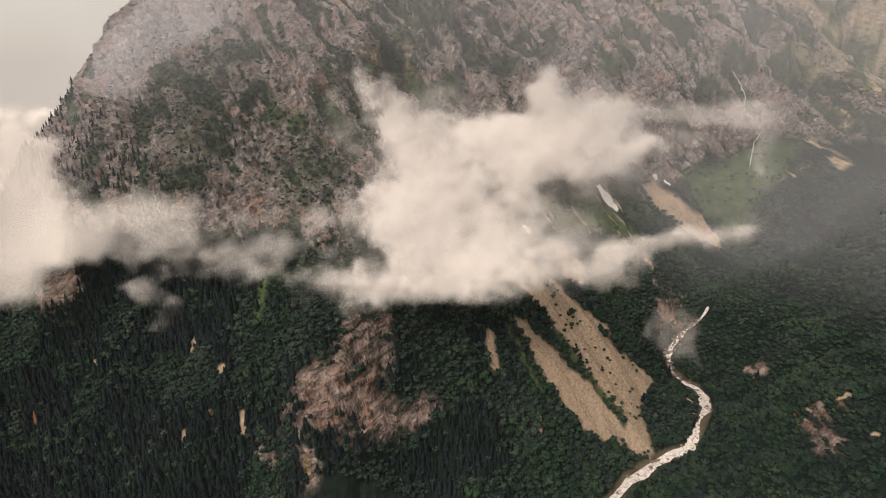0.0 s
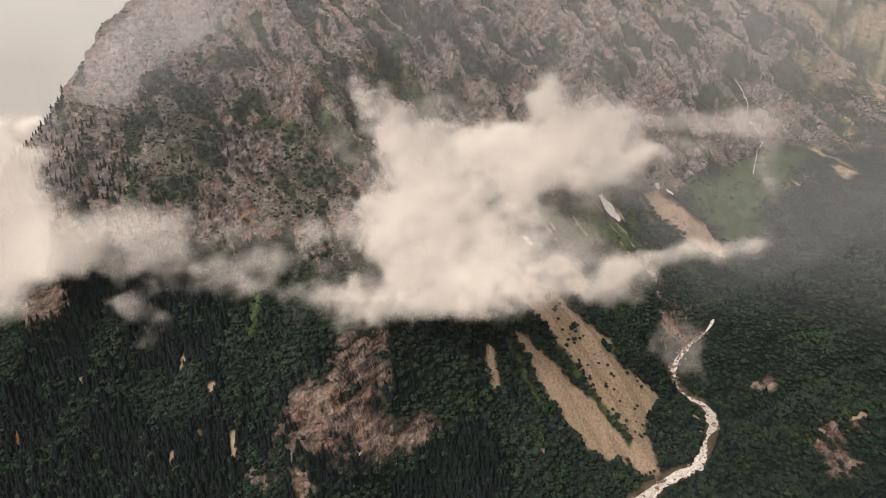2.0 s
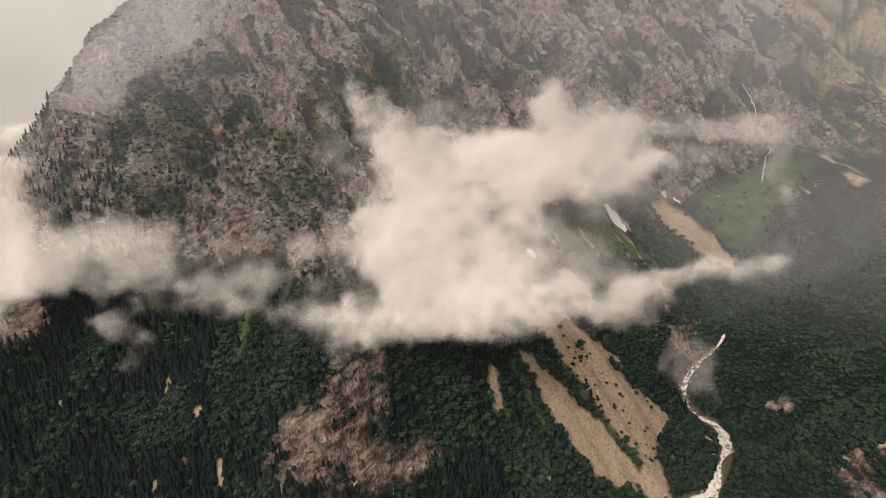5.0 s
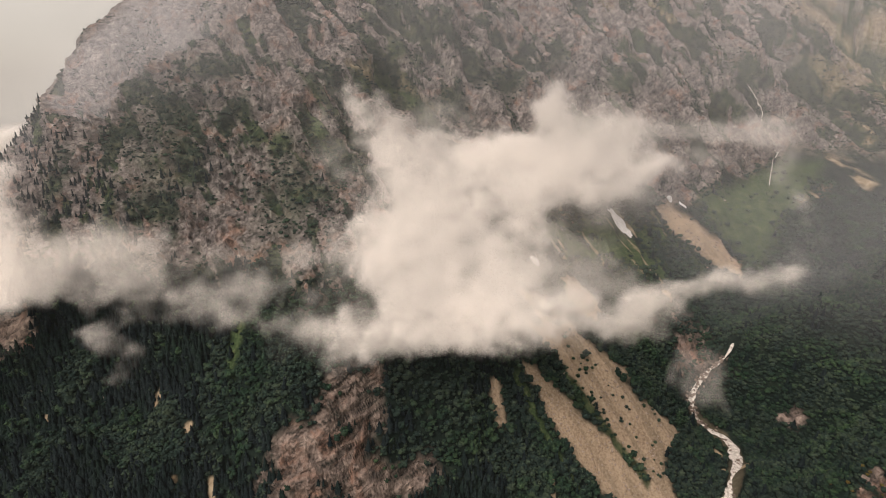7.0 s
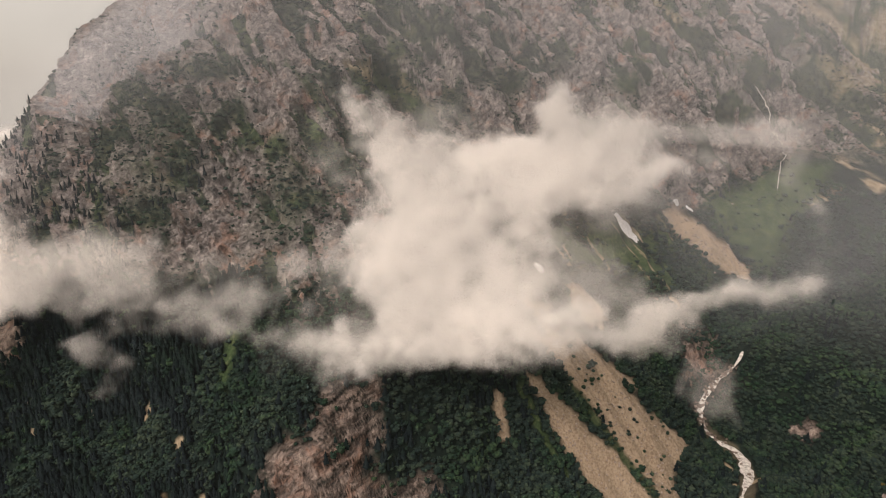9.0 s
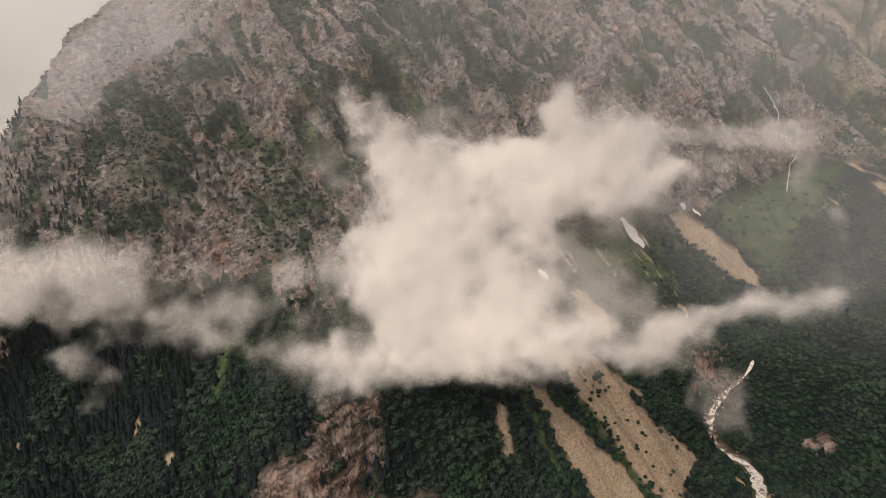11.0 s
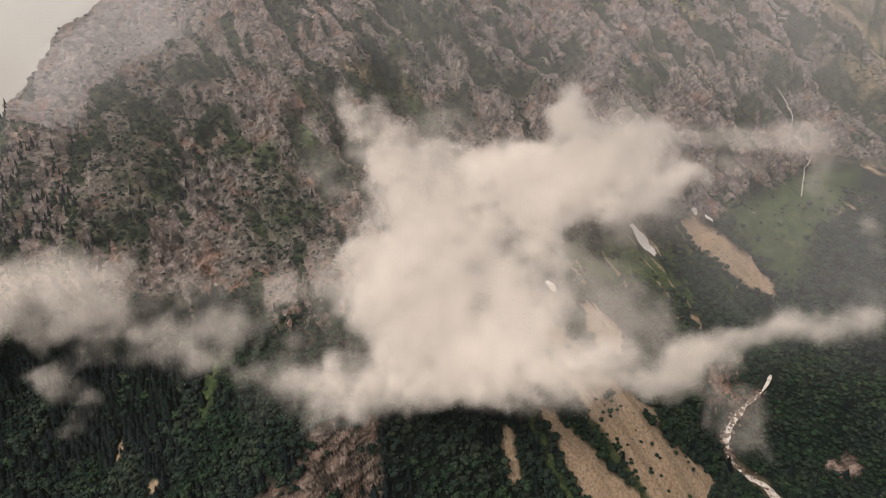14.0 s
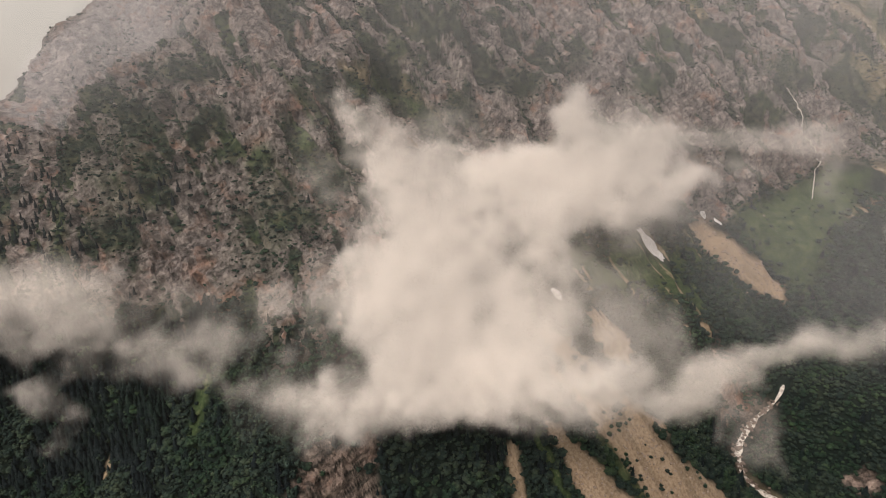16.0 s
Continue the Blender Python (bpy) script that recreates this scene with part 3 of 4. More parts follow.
# the far buttress stands back behind the near shoulder, across a misty gap
SHOULDER_AZ = radians(1) * np.array((-38.0, -33.4, -31.6, -29.7, -28.2, -26.6, -24.9, -21.1, -17.3))
SHOULDER_EL = radians(1) * np.array((-3.0, -3.0, -3.4, -2.8, -1.6, 0.0, 1.4, 3.0, 5.0))
SHOULDER_R = np.full(len(AZ), 1150.0)
for _i, _a in enumerate(AZ):
    _gap = 110.0 * smooth(_a, radians(-35), radians(-31)) * (1 - smooth(_a, radians(-22), radians(-17)))
    if _gap < 1:
        continue
    _up = (np.arctan2(GZ[_i] - 560.0, RAD) >= np.interp(_a, SHOULDER_AZ, SHOULDER_EL)) & (RAD > 900)
    SHOULDER_R[_i] = _rc = RAD[np.argmax(_up)]
    _s = RAD - _rc
    _r = np.where(_s <= 0, RAD, _rc + np.maximum(0, _s - _gap))
    _dip = 0.28 * _gap * np.sin(np.pi * np.clip(_s / _gap, 0, 1))
    GZ[_i] = 560.0 + (np.interp(_r, RAD, GZ[_i]) - 560.0) * np.where(_s < 900, RAD / _r, 1) - _dip
SMOOTH_Z = GZ.copy()


def land_shape():
    x, y, z = GX, GY, GZ
    c = cover(x, y, z)
    e = 6.0
    flat = lie(x, y)
    nx, ny = -(lie(x + e, y) - flat) / e, -(lie(x, y + e) - flat) / e
    nx, ny = np.clip(nx, -2.2, 2.2), np.clip(ny, -2.2, 2.2)
    n = np.stack([nx, ny, np.ones_like(nx)], -1)
    n /= np.linalg.norm(n, axis=-1, keepdims=True)
    crag = np.maximum(c["rock"], 0.75 * c["high"])
    rough = 0.25 + 0.75 * crag
    rough = rough * (1 - 0.8 * np.maximum(c["scree"], c["grass"] * 0.6))
    calm = smooth(c["river"], 14, 60)
    gully = fbm(x / 52, (y + z) / 210, z / 260, 3, 41, 0.5, True) - 0.32
    low_rock = c["rock"] * (1 - c["high"])
    d = 17 * gully * (0.35 + 0.65 * crag) * (1 - c["scree"]) * (1 - 0.75 * low_rock)
    slant = SLANT(x, y, z)
    d = d + 17.0 * slant * rough * (1 - 0.75 * low_rock)
    bed = (z - 0.42 * x + 9 * fbm(x / 40, y / 40, z / 40, 3, 14)) / 15
    d = d + 3.5 * low_rock * (smooth(bed - np.floor(bed), 0.1, 0.9) - (bed - np.floor(bed)))
    d = d + 19.0 * smooth(x, 400, 560) * (1 - smooth(x, 760, 880)) * (1 - c["high"]) * (fbm((x + y) / 95, (y - x) / 210, z / 150, 4, 49, 0.45, True) - 0.3)
    d = d + 10.0 * (fbm(x / 30, y / 30, z / 30, 5, 47, 0.62, True) - 0.3) * rough * (1 - 0.45 * low_rock)
    d = d + 4.0 * fbm(x / 9, y / 9, z / 9, 3, 53, 0.6, True) * (0.2 + crag) * (1 - 0.6 * low_rock)
    wall = crag * smooth(GR, 950, 1250)
    d = d + 26 * wall * (fbm((x + 0.9 * z) / 95, (z - 0.9 * x) / 280, y / 240, 3, 57, 0.55, True) - 0.3)
    # ledges: the face breaks back in steps
    step = (z + 18 * fbm(x / 90, y / 90, z / 90, 3, 61)) / 21
    d = d + 7.0 * crag * (smooth(step - np.floor(step), 0.15, 0.85) - (step - np.floor(step)))
    fade = smooth(GR, 420, 500) * calm * (1 - 0.45 * smooth(-x, 620, 780))
    d = d * (0.25 + 0.75 * fade)
    p = np.stack([x, y, z], -1) + n * d[..., None]
    return p, c


LAND, COVER = land_shape()
NA, NR = GX.shape


def build_land():
    i = np.arange(NA * NR).reshape(NA, NR)
    j = np.roll(i, -1, 0)
    quads = np.stack([i[:, :-1], j[:, :-1], j[:, 1:], i[:, 1:]], -1).reshape(-1, 4)[:, ::-1]
    bare_rock = COVER["rock"].ravel()[quads].mean(1) > 0.4
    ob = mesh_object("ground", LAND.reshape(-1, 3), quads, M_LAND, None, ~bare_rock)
    me = ob.data
    for name, keys in (("cover_a", ("rock", "scree", "grass")), ("cover_b", ("earth", "snow", "high"))):
        at = me.attributes.new(name, "FLOAT_COLOR", "POINT")
        data = np.ones((NA * NR, 4), np.float32)
        for k, key in enumerate(keys):
            data[:, k] = COVER[key].ravel()
        at.data.foreach_set("color", data.ravel())
    tagged(ob, "steep rocky mountainside and wooded valley with scree chutes", "mountain", kind="structure")


build_land()


def on_land(a, r, what=None):
    """The place on the land at azimuth a and range r, in the land's own grid."""
    fa, fr = np.interp(a, AZ, np.arange(NA)), np.interp(r, RAD, np.arange(NR))
    ia, ir = np.clip(fa.astype(int), 0, NA - 2), np.clip(fr.astype(int), 0, NR - 2)
    u, v = fa - ia, fr - ir
    src = LAND if what is None else COVER[what]
    if src.ndim == 3:
        u, v = u[:, None], v[:, None]
    return (1 - u) * (1 - v) * src[ia, ir] + u * (1 - v) * src[ia + 1, ir] + (1 - u) * v * src[ia, ir + 1] + u * v * src[ia + 1, ir + 1]


# ---- the river ----
def spline(points, n):
    p = np.array(points, float)
    s = np.append(0, np.cumsum(np.hypot(*np.diff(p, axis=0).T)))
    t = np.linspace(0, s[-1], n)
    q = np.stack([np.interp(t, s, p[:, 0]), np.interp(t, s, p[:, 1])], 1)
    for _ in range(6):
        q[1:-1] = 0.25 * q[:-2] + 0.5 * q[1:-1] + 0.25 * q[2:]
    return q, t


def build_river():
    q, t = spline(RIVER_LINE, 420)
    d = np.gradient(q, axis=0)
    d /= np.linalg.norm(d, axis=1, keepdims=True)
    side = np.stack([-d[:, 1], d[:, 0]], 1)
    half = 7.6 + 3.4 * fbm(t / 40, t * 0, t * 0, 3, 71) - 4.0 * smooth(q[:, 1], 785, 845) - 0.8 * smooth(q[:, 1], 900, 960)
    across = np.linspace(-1, 1, 13)
    wob = 1 + 0.5 * np.stack([fbm(t / 9, t * 0 + s, t * 0, 3, 73) for s in (0, 5)], 1)
    w = np.where(across[None] < 0, wob[:, :1], wob[:, 1:]) * half[:, None] * across[None]
    x, y = q[:, :1] + side[:, :1] * w, q[:, 1:] + side[:, 1:] * w
    level = lie(q[:, 0], q[:, 1]) - 1.6
    for _ in range(8):
        level[1:-1] = 0.25 * level[:-2] + 0.5 * level[1:-1] + 0.25 * level[2:]
    z = level[:, None] + 0.7 * fbm(x / 5, y / 5, x * 0, 3, 77) - 0.4 * across[None] ** 2
    i = np.arange(x.size).reshape(x.shape)
    quads = np.stack([i[:-1, :-1], i[1:, :-1], i[1:, 1:], i[:-1, 1:]], -1).reshape(-1, 4)[:, ::-1]
    ob = mesh_object("water", np.stack([x, y, z], -1).reshape(-1, 3), quads, M_RIVER)
    tagged(ob, "foaming pale grey mountain river winding down the valley", "river", kind="structure")


build_river()



# ---- woods ----
def cone_tree(rng, tiers=6, sides=8):
    """A spruce one unit high: crown of drooping ragged tiers, and a tapered trunk. Returns two meshes."""
    v, f = [], []
    for k in range(tiers):
        t = k / tiers
        top, low = 0.30 + 0.70 * (k + 1.25) / (tiers + 0.25), 0.10 + 0.84 * t
        r = 0.205 * (1 - t) ** 0.8 + 0.016
        o = len(v)
        v.append((rng.normal(0, 0.006), rng.normal(0, 0.006), min(top, 1.0)))
        for i in range(sides):
            a = 2 * math.pi * (i + 0.5 * (k % 2)) / sides + rng.normal(0, 0.12)
            q = r * (1.0 if i % 2 else 0.66) * rng.uniform(0.8, 1.2)
            v.append((q * math.cos(a), q * math.sin(a), low + rng.uniform(-0.03, 0.025) + (0.0 if i % 2 else 0.035)))
        f += [(o, o + 1 + i, o + 1 + (i + 1) % sides) for i in range(sides)]
    tv, tf = [], []
    for z, r in ((-0.08, 0.017), (0.55, 0.009), (0.97, 0.002)):
        tv += [(r * math.cos(a), r * math.sin(a), z) for a in (0, 1.257, 2.513, 3.770, 5.027)]
    for s in (0, 5):
        for i in range(5):
            j = (i + 1) % 5
            tf += [(s + i, s + j, s + 5 + j), (s + i, s + 5 + j, s + 5 + i)]
    return (np.array(v), np.array(f)), (np.array(tv), np.array(tf))


_g = (1 + 5 ** 0.5) / 2
ICO_V = np.array([(-1, _g, 0), (1, _g, 0), (-1, -_g, 0), (1, -_g, 0), (0, -1, _g), (0, 1, _g), (0, -1, -_g), (0, 1, -_g), (_g, 0, -1), (_g, 0, 1), (-_g, 0, -1), (-_g, 0, 1)]) / (1 + _g * _g) ** 0.5
ICO_F = np.array([(0, 11, 5), (0, 5, 1), (0, 1, 7), (0, 7, 10), (0, 10, 11), (1, 5, 9), (5, 11, 4), (11, 10, 2), (10, 7, 6), (7, 1, 8),
                  (3, 9, 4), (3, 4, 2), (3, 2, 6), (3, 6, 8), (3, 8, 9), (4, 9, 5), (2, 4, 11), (6, 2, 10), (8, 6, 7), (9, 8, 1)])


OCT_V = np.array([(1, 0, 0), (-1, 0, 0), (0, 1, 0), (0, -1, 0), (0, 0, 1), (0, 0, -1)], float)
OCT_F = np.array([(0, 2, 4), (2, 1, 4), (1, 3, 4), (3, 0, 4), (2, 0, 5), (1, 2, 5), (3, 1, 5), (0, 3, 5)])


def round_tree(rng, clumps=4, height=1.0, dense=False):
    """A broadleaf crown: a lumpy heart and uneven leaf clumps about it, one unit wide, and a forked trunk."""
    heart = ICO_V * rng.uniform(0.78, 1.18, (12, 1)) * (0.43, 0.43, 0.36 * height) + (0, 0, 0.36 * height)
    v, f, at = [heart], [ICO_F], 12
    for k in range(clumps):
        a, up = 6.283 * (k + rng.uniform(-0.3, 0.3)) / clumps * (2.6 if dense else 1), rng.uniform(-0.1, 0.9)
        q = 0.36 * (1 - max(up, 0) ** 2) ** 0.5 * rng.uniform(0.8, 1.2)
        c = np.array((q * math.cos(a), q * math.sin(a), height * (0.42 + 0.36 * up)))
        w = rng.uniform(0.10, 0.17) if dense else rng.uniform(0.16, 0.25)
        turn = Euler(rng.uniform(0, 3.14, 3)).to_matrix()
        v.append((OCT_V * w * rng.uniform(0.8, 1.25, (6, 1))) @ np.array(turn).T * (1, 1, 0.8) + c)
        f.append(OCT_F + at)
        at += 6
    tv, tf = [], []
    for base, tip, r in (((0, 0, -0.12), (0.01, 0.02, 0.45), 0.035), ((0, 0, 0.2), (0.18, 0.05, 0.6 * height), 0.018), ((0, 0, 0.2), (-0.14, 0.12, 0.62 * height), 0.018)):
        o = len(tv)
        for p, w in ((base, r), (tip, r * 0.45)):
            tv += [(p[0] + w * math.cos(a), p[1] + w * math.sin(a), p[2]) for a in (0, 1.571, 3.142, 4.712)]
        for i in range(4):
            j = (i + 1) % 4
            tf += [(o + i, o + j, o + 4 + j), (o + i, o + 4 + j, o + 4 + i)]
    return (np.concatenate(v), np.concatenate(f)), (np.array(tv), np.array(tf))


def merged(pieces, places, sizes, turns, kinds):
    """Many copies of a few small meshes as one pair of arrays."""
    vs, fs, at = [], [], 0
    for k, (v, f) in enumerate(pieces):
        pick = np.where(kinds == k)[0]
        if not len(pick):
            continue
        c, s = np.cos(turns[pick])[:, None], np.sin(turns[pick])[:, None]
        w = np.stack([v[None, :, 0] * c - v[None, :, 1] * s, v[None, :, 0] * s + v[None, :, 1] * c, np.repeat(v[None, :, 2], len(pick), 0)], -1)
        w = w * sizes[pick][:, None, :] + places[pick][:, None, :]
        vs.append(w.reshape(-1, 3))
        fs.append((f[None] + (np.arange(len(pick)) * len(v))[:, None, None] + at).reshape(-1, f.shape[1]))
        at += len(pick) * len(v)
    return np.concatenate(vs), np.concatenate(fs)


LEVEL = np.arctan2(SMOOTH_Z - 560.0, RAD[None])
CREST = np.maximum.accumulate(LEVEL, 1)


def exposed(a, r):
    """Leaves out the back of the ridges, which the valley never shows."""
    i, j = np.rint(np.interp(a, AZ, np.arange(NA))).astype(int), np.rint(np.interp(r, RAD, np.arange(NR))).astype(int)
    return LEVEL[i, j] > CREST[i, j] - radians(1.6)


def scatter(step, near, far, seed, lo=-50.0, hi=47.0):
    rng = np.random.default_rng(seed)
    aa, rr = [], []
    for r in np.arange(near, far, step):
        n = int(radians(hi - lo) * r / step)
        aa.append(radians(lo) + radians(hi - lo) * (np.arange(n) + rng.uniform(0, 1, n)) / n)
        rr.append(r + rng.uniform(-0.5, 0.5, n) * step)
    a, r = np.concatenate(aa), np.concatenate(rr)
    seen = exposed(a, r)
    a, r = a[seen], r[seen]
    return a, r, on_land(a, r), rng


def bare(a, r):
    """How far the ground is kept free of trees, 0 to 1."""
    out = np.maximum(on_land(a, r, "scree"), on_land(a, r, "earth"))
    out = np.maximum(out, 1 - smooth(on_land(a, r, "river"), 9.5, 13.5))
    for x, y, clear in ((361, 1100, 34), (154, 905, 14), (552, 1250, 12), (523, 1252, 11)):
        out = np.maximum(out, 1 - smooth(np.hypot(np.sin(a) * r - x, np.cos(a) * r - y), clear, clear + 6))
    return out


def spruce_share(p):
    x, y, z = p.T
    n = fbm(x / 60, y / 60, z / 60, 4, 401)
    west = 1.25 * smooth(-x, 215, 330) + 0.8 * np.exp(-((x + 230) / 55) ** 2) * smooth(-z, -150, -60)
    mid = smooth(x, -250, -200) * (1 - smooth(x, 60, 150)) * (1 - smooth(z, 120, 220))
    return np.clip(np.maximum(west, mid) * smooth(n + 0.12 * smooth(-x, 250, 420), -0.20, 0.14), 0, 1) * 0.82 + 0.03


SPRUCES = [cone_tree(np.random.default_rng(500 + i)) for i in range(5)]
ROUNDS = [round_tree(np.random.default_rng(520 + i), 5, 1.0) for i in range(8)]
CROWNS = [round_tree(np.random.default_rng(530 + i), 26, 1.0, True) for i in range(6)]
SHRUBS = [round_tree(np.random.default_rng(540 + i), 2, 0.85) for i in range(8)]
BUSHES = [round_tree(np.random.default_rng(550 + i), 14, 0.8, True) for i in range(6)]


def tree_thing(kind, name, label, group, crown, trunk, mat):
    base = tagged(new(name), label, "tree", group)
    mesh_object("crown", crown[0], crown[1], mat, base)
    mesh_object("trunk", trunk[0], trunk[1], M_BARK, base)
    return base


def plant_many(pieces, places, sizes, rng, name, part_names, label, group, mat, single, fine=None):
    """The trees picked by 'single' stand as things of their own; the rest is one wood."""
    kinds, turns = rng.integers(0, len(pieces), len(places)), rng.uniform(0, 6.283, len(places))
    fine = fine or pieces
    models, first = {}, {}
    for i in np.where(single)[0]:
        m, k = Matrix.LocRotScale(Vector(places[i]), Euler((0, 0, turns[i])), Vector(sizes[i])), int(kinds[i]) % len(fine)
        if k in models:
            copy_thing(models[k], m)
        else:
            models[k], first[k] = tree_thing(k, name, label, group, *fine[k], mat), m
    for k, ob in models.items():
        ob.matrix_basis = first[k]
    rest = ~single
    v, f = merged([p[0] for p in pieces], places[rest], sizes[rest], turns[rest], kinds[rest])
    wood = tagged(new(part_names), label.replace("tall ", "") + ", many together", "wood", kind="stuff")
    tagged(mesh_object("crowns", v, f, mat, wood), kind="stuff")


def plant():
    # the closed woods on the lower slopes
    a, r, p, rng = scatter(4.4, 560, 1700, 601)
    rock, grass, high = on_land(a, r, "rock"), on_land(a, r, "grass"), on_land(a, r, "high")
    free = np.maximum(bare(a, r), np.maximum(rock, 0.77 * grass))
    u = rng.uniform(0, 1, len(a))
    keep = (rng.uniform(0, 1, len(a)) > free * 1.25) & (high < 0.5) & (p[:, 2] > -90)
    keep &= rng.uniform(0, 1, len(a)) < np.where(r > 1000, np.where(r > 1300, 0.62, 0.80), 0.96)
    share = spruce_share(p)
    spruce = keep & (u < share) 
    leafy = keep & (u >= share)
    q = p[spruce]
    h = rng.uniform(8, 23, len(q)) * (0.85 + 0.3 * rng.uniform(0, 1, len(q)) ** 3)
    sizes = np.stack([h * rng.uniform(0.95, 1.5, len(q))] * 2 + [h], 1)
    single = (q[:, 1] < 602) & (q[:, 0] > -260) & (q[:, 0] < 60) & (q[:, 1] > 540)
    single &= np.cumsum(single) <= 150
    plant_many(SPRUCES, q, sizes, rng, "spruce", "spruce_wood", "tall dark green spruce on the steep slope", "spruces below the cliff", M_SPRUCE, single)
    q, rr_ = p[leafy], r[leafy]
    w = (4.6 + 7.6 * rng.uniform(0, 1, len(q)) ** 2.2) * (1 + 0.35 * smooth(rr_, 950, 1250)) * np.where(q[:, 0] > 300, 1.0, 1.22)
    sizes = np.stack([w, w, w * rng.uniform(0.75, 1.15, len(q))], 1)
    single = (q[:, 0] > 440) & (q[:, 1] < 600) & (q[:, 1] > 500)
    single &= np.cumsum(single) <= 140
    near = rr_ < 980
    text = "round green broadleaf tree on the valley side", "trees above the river"
    plant_many(ROUNDS, q[near], sizes[near], rng, "broadleaf_tree", "broadleaf_wood", *text, M_LEAF, single[near], CROWNS)
    plant_many(SHRUBS, q[~near], sizes[~near], rng, "broadleaf_tree", "far_broadleaf_wood", *text, M_LEAF, np.zeros((~near).sum(), bool))
    # scrub on ledges of the high crags and on the far slopes
    a, r, p, rng = scatter(4.9, 640, 2150, 602)
    high, rock, grass = on_land(a, r, "high"), on_land(a, r, "rock"), on_land(a, r, "grass")
    keep = (high > 0.35) & (rng.uniform(0, 1, len(a)) > np.maximum(rock * 1.0, np.maximum(0.62 * grass, bare(a, r))) + 0.05)
    keep &= rng.uniform(0, 1, len(a)) < np.where(r > 1250, 0.75, 0.95)
    q = p[keep]
    w = 3.2 + 6.5 * rng.uniform(0, 1, len(q)) ** 2.0
    sizes = np.stack([w, w, w * rng.uniform(0.6, 1.0, len(q))], 1)
    plant_many(SHRUBS, q, sizes, rng, "shrub", "scrub", "low dark green scrub on rocky ledges", "scrub", M_SCRUB, np.zeros(len(q), bool))
    # lone spruces on the crags
    a, r, p, rng = scatter(13, 640, 1480, 603)
    high = on_land(a, r, "high")
    n = fbm(p[:, 0] / 70, p[:, 1] / 70, p[:, 2] / 70, 3, 411)
    keep = (high > 0.4) & (n + 0.5 * smooth(-p[:, 0], 300, 700) + 0.6 * smooth(-p[:, 0], 620, 760) - 0.5 * smooth(p[:, 2], 420, 560) - 0.9 * smooth(p[:, 2], 455, 510) > 0.30) & (p[:, 0] < 200)
    q = p[keep]
    h = rng.uniform(9, 19, len(q))
    sizes = np.stack([h, h, h], 1)
    plant_many(SPRUCES, q, sizes, rng, "spruce", "crag_spruces", "small dark spruces on rocky ledges", "crag spruces", M_SPRUCE, np.zeros(len(q), bool))


plant()


def at_plan(x, y, up=0.0):
    return on_land(np.array([math.atan2(x, y)]), np.array([math.hypot(x, y)]))[0] + (0, 0, up)


# ---- dead trees ----
def snag(x, y, h, lean, rng):
    v, f = [], []
    for k in range(5):
        t = k / 4
        c = (lean * t * t * h, 0.04 * h * math.sin(5 * t), h * t - 1.0)
        r = 0.42 * (1 - 0.85 * t)
        v += [(c[0] + r * math.cos(a), c[1] + r * math.sin(a), c[2]) for a in np.linspace(0, 5.236, 6)]
    for k in range(4):
        for i in range(6):
            j = (i + 1) % 6
            f.append((6 * k + i, 6 * k + j, 6 * k + 6 + j, 6 * k + 6 + i))
    base = tagged(new("dead_tree"), "bare pale grey dead tree trunk among spruces", "dead tree", "dead trees")
    base.location = at_plan(x, y)
    mesh_object("trunk", np.array(v), np.array(f), M_DEAD, base)
    for k in range(4):
        z, a, l = h * rng.uniform(0.45, 0.9), rng.uniform(0, 6.28), h * rng.uniform(0.08, 0.16)
        e = np.array((l * math.cos(a), l * math.sin(a), 0.35 * l))
        o = np.array((lean * (z / h) ** 2 * h, 0, z - 1.0))
        bv = [o + d for d in ((0.14, 0, 0), (-0.07, 0.12, 0), (-0.07, -0.12, 0))] + [o + e]
        mesh_object("branch", np.array(bv), np.array([(0, 1, 3), (1, 2, 3), (2, 0, 3)]), M_DEAD, base)


_r = np.random.default_rng(700)
for sx, sy, sh in ((-505, 612, 19), (-560, 640, 15), (-480, 640, 14), (-425, 655, 12), (-400, 600, 15), (-590, 660, 16), (-610, 640, 17), (-352, 575, 13), (-262, 640, 14), (-240, 600, 16), (-60, 590, 17), (10, 612, 15), (-545, 700, 14), (-455, 690, 12)):
    snag(sx, sy, sh, _r.uniform(-0.06, 0.06), _r)
rusty = tree_thing(0, "dead_spruce", "dead spruce with rust-brown needles", "", *SPRUCES[2], M_RUSTY)
rusty.matrix_basis = Matrix.LocRotScale(Vector(at_plan(-623, 655)), None, Vector((22, 22, 27)))


# ---- boulders and loose stones ----
def stone_mesh(rng):
    v = ICO_V * rng.uniform(0.7, 1.2, (12, 1)) * (1, 0.8, 0.62)
    return v, ICO_F


STONES = [stone_mesh(np.random.default_rng(720 + i)) for i in range(6)]


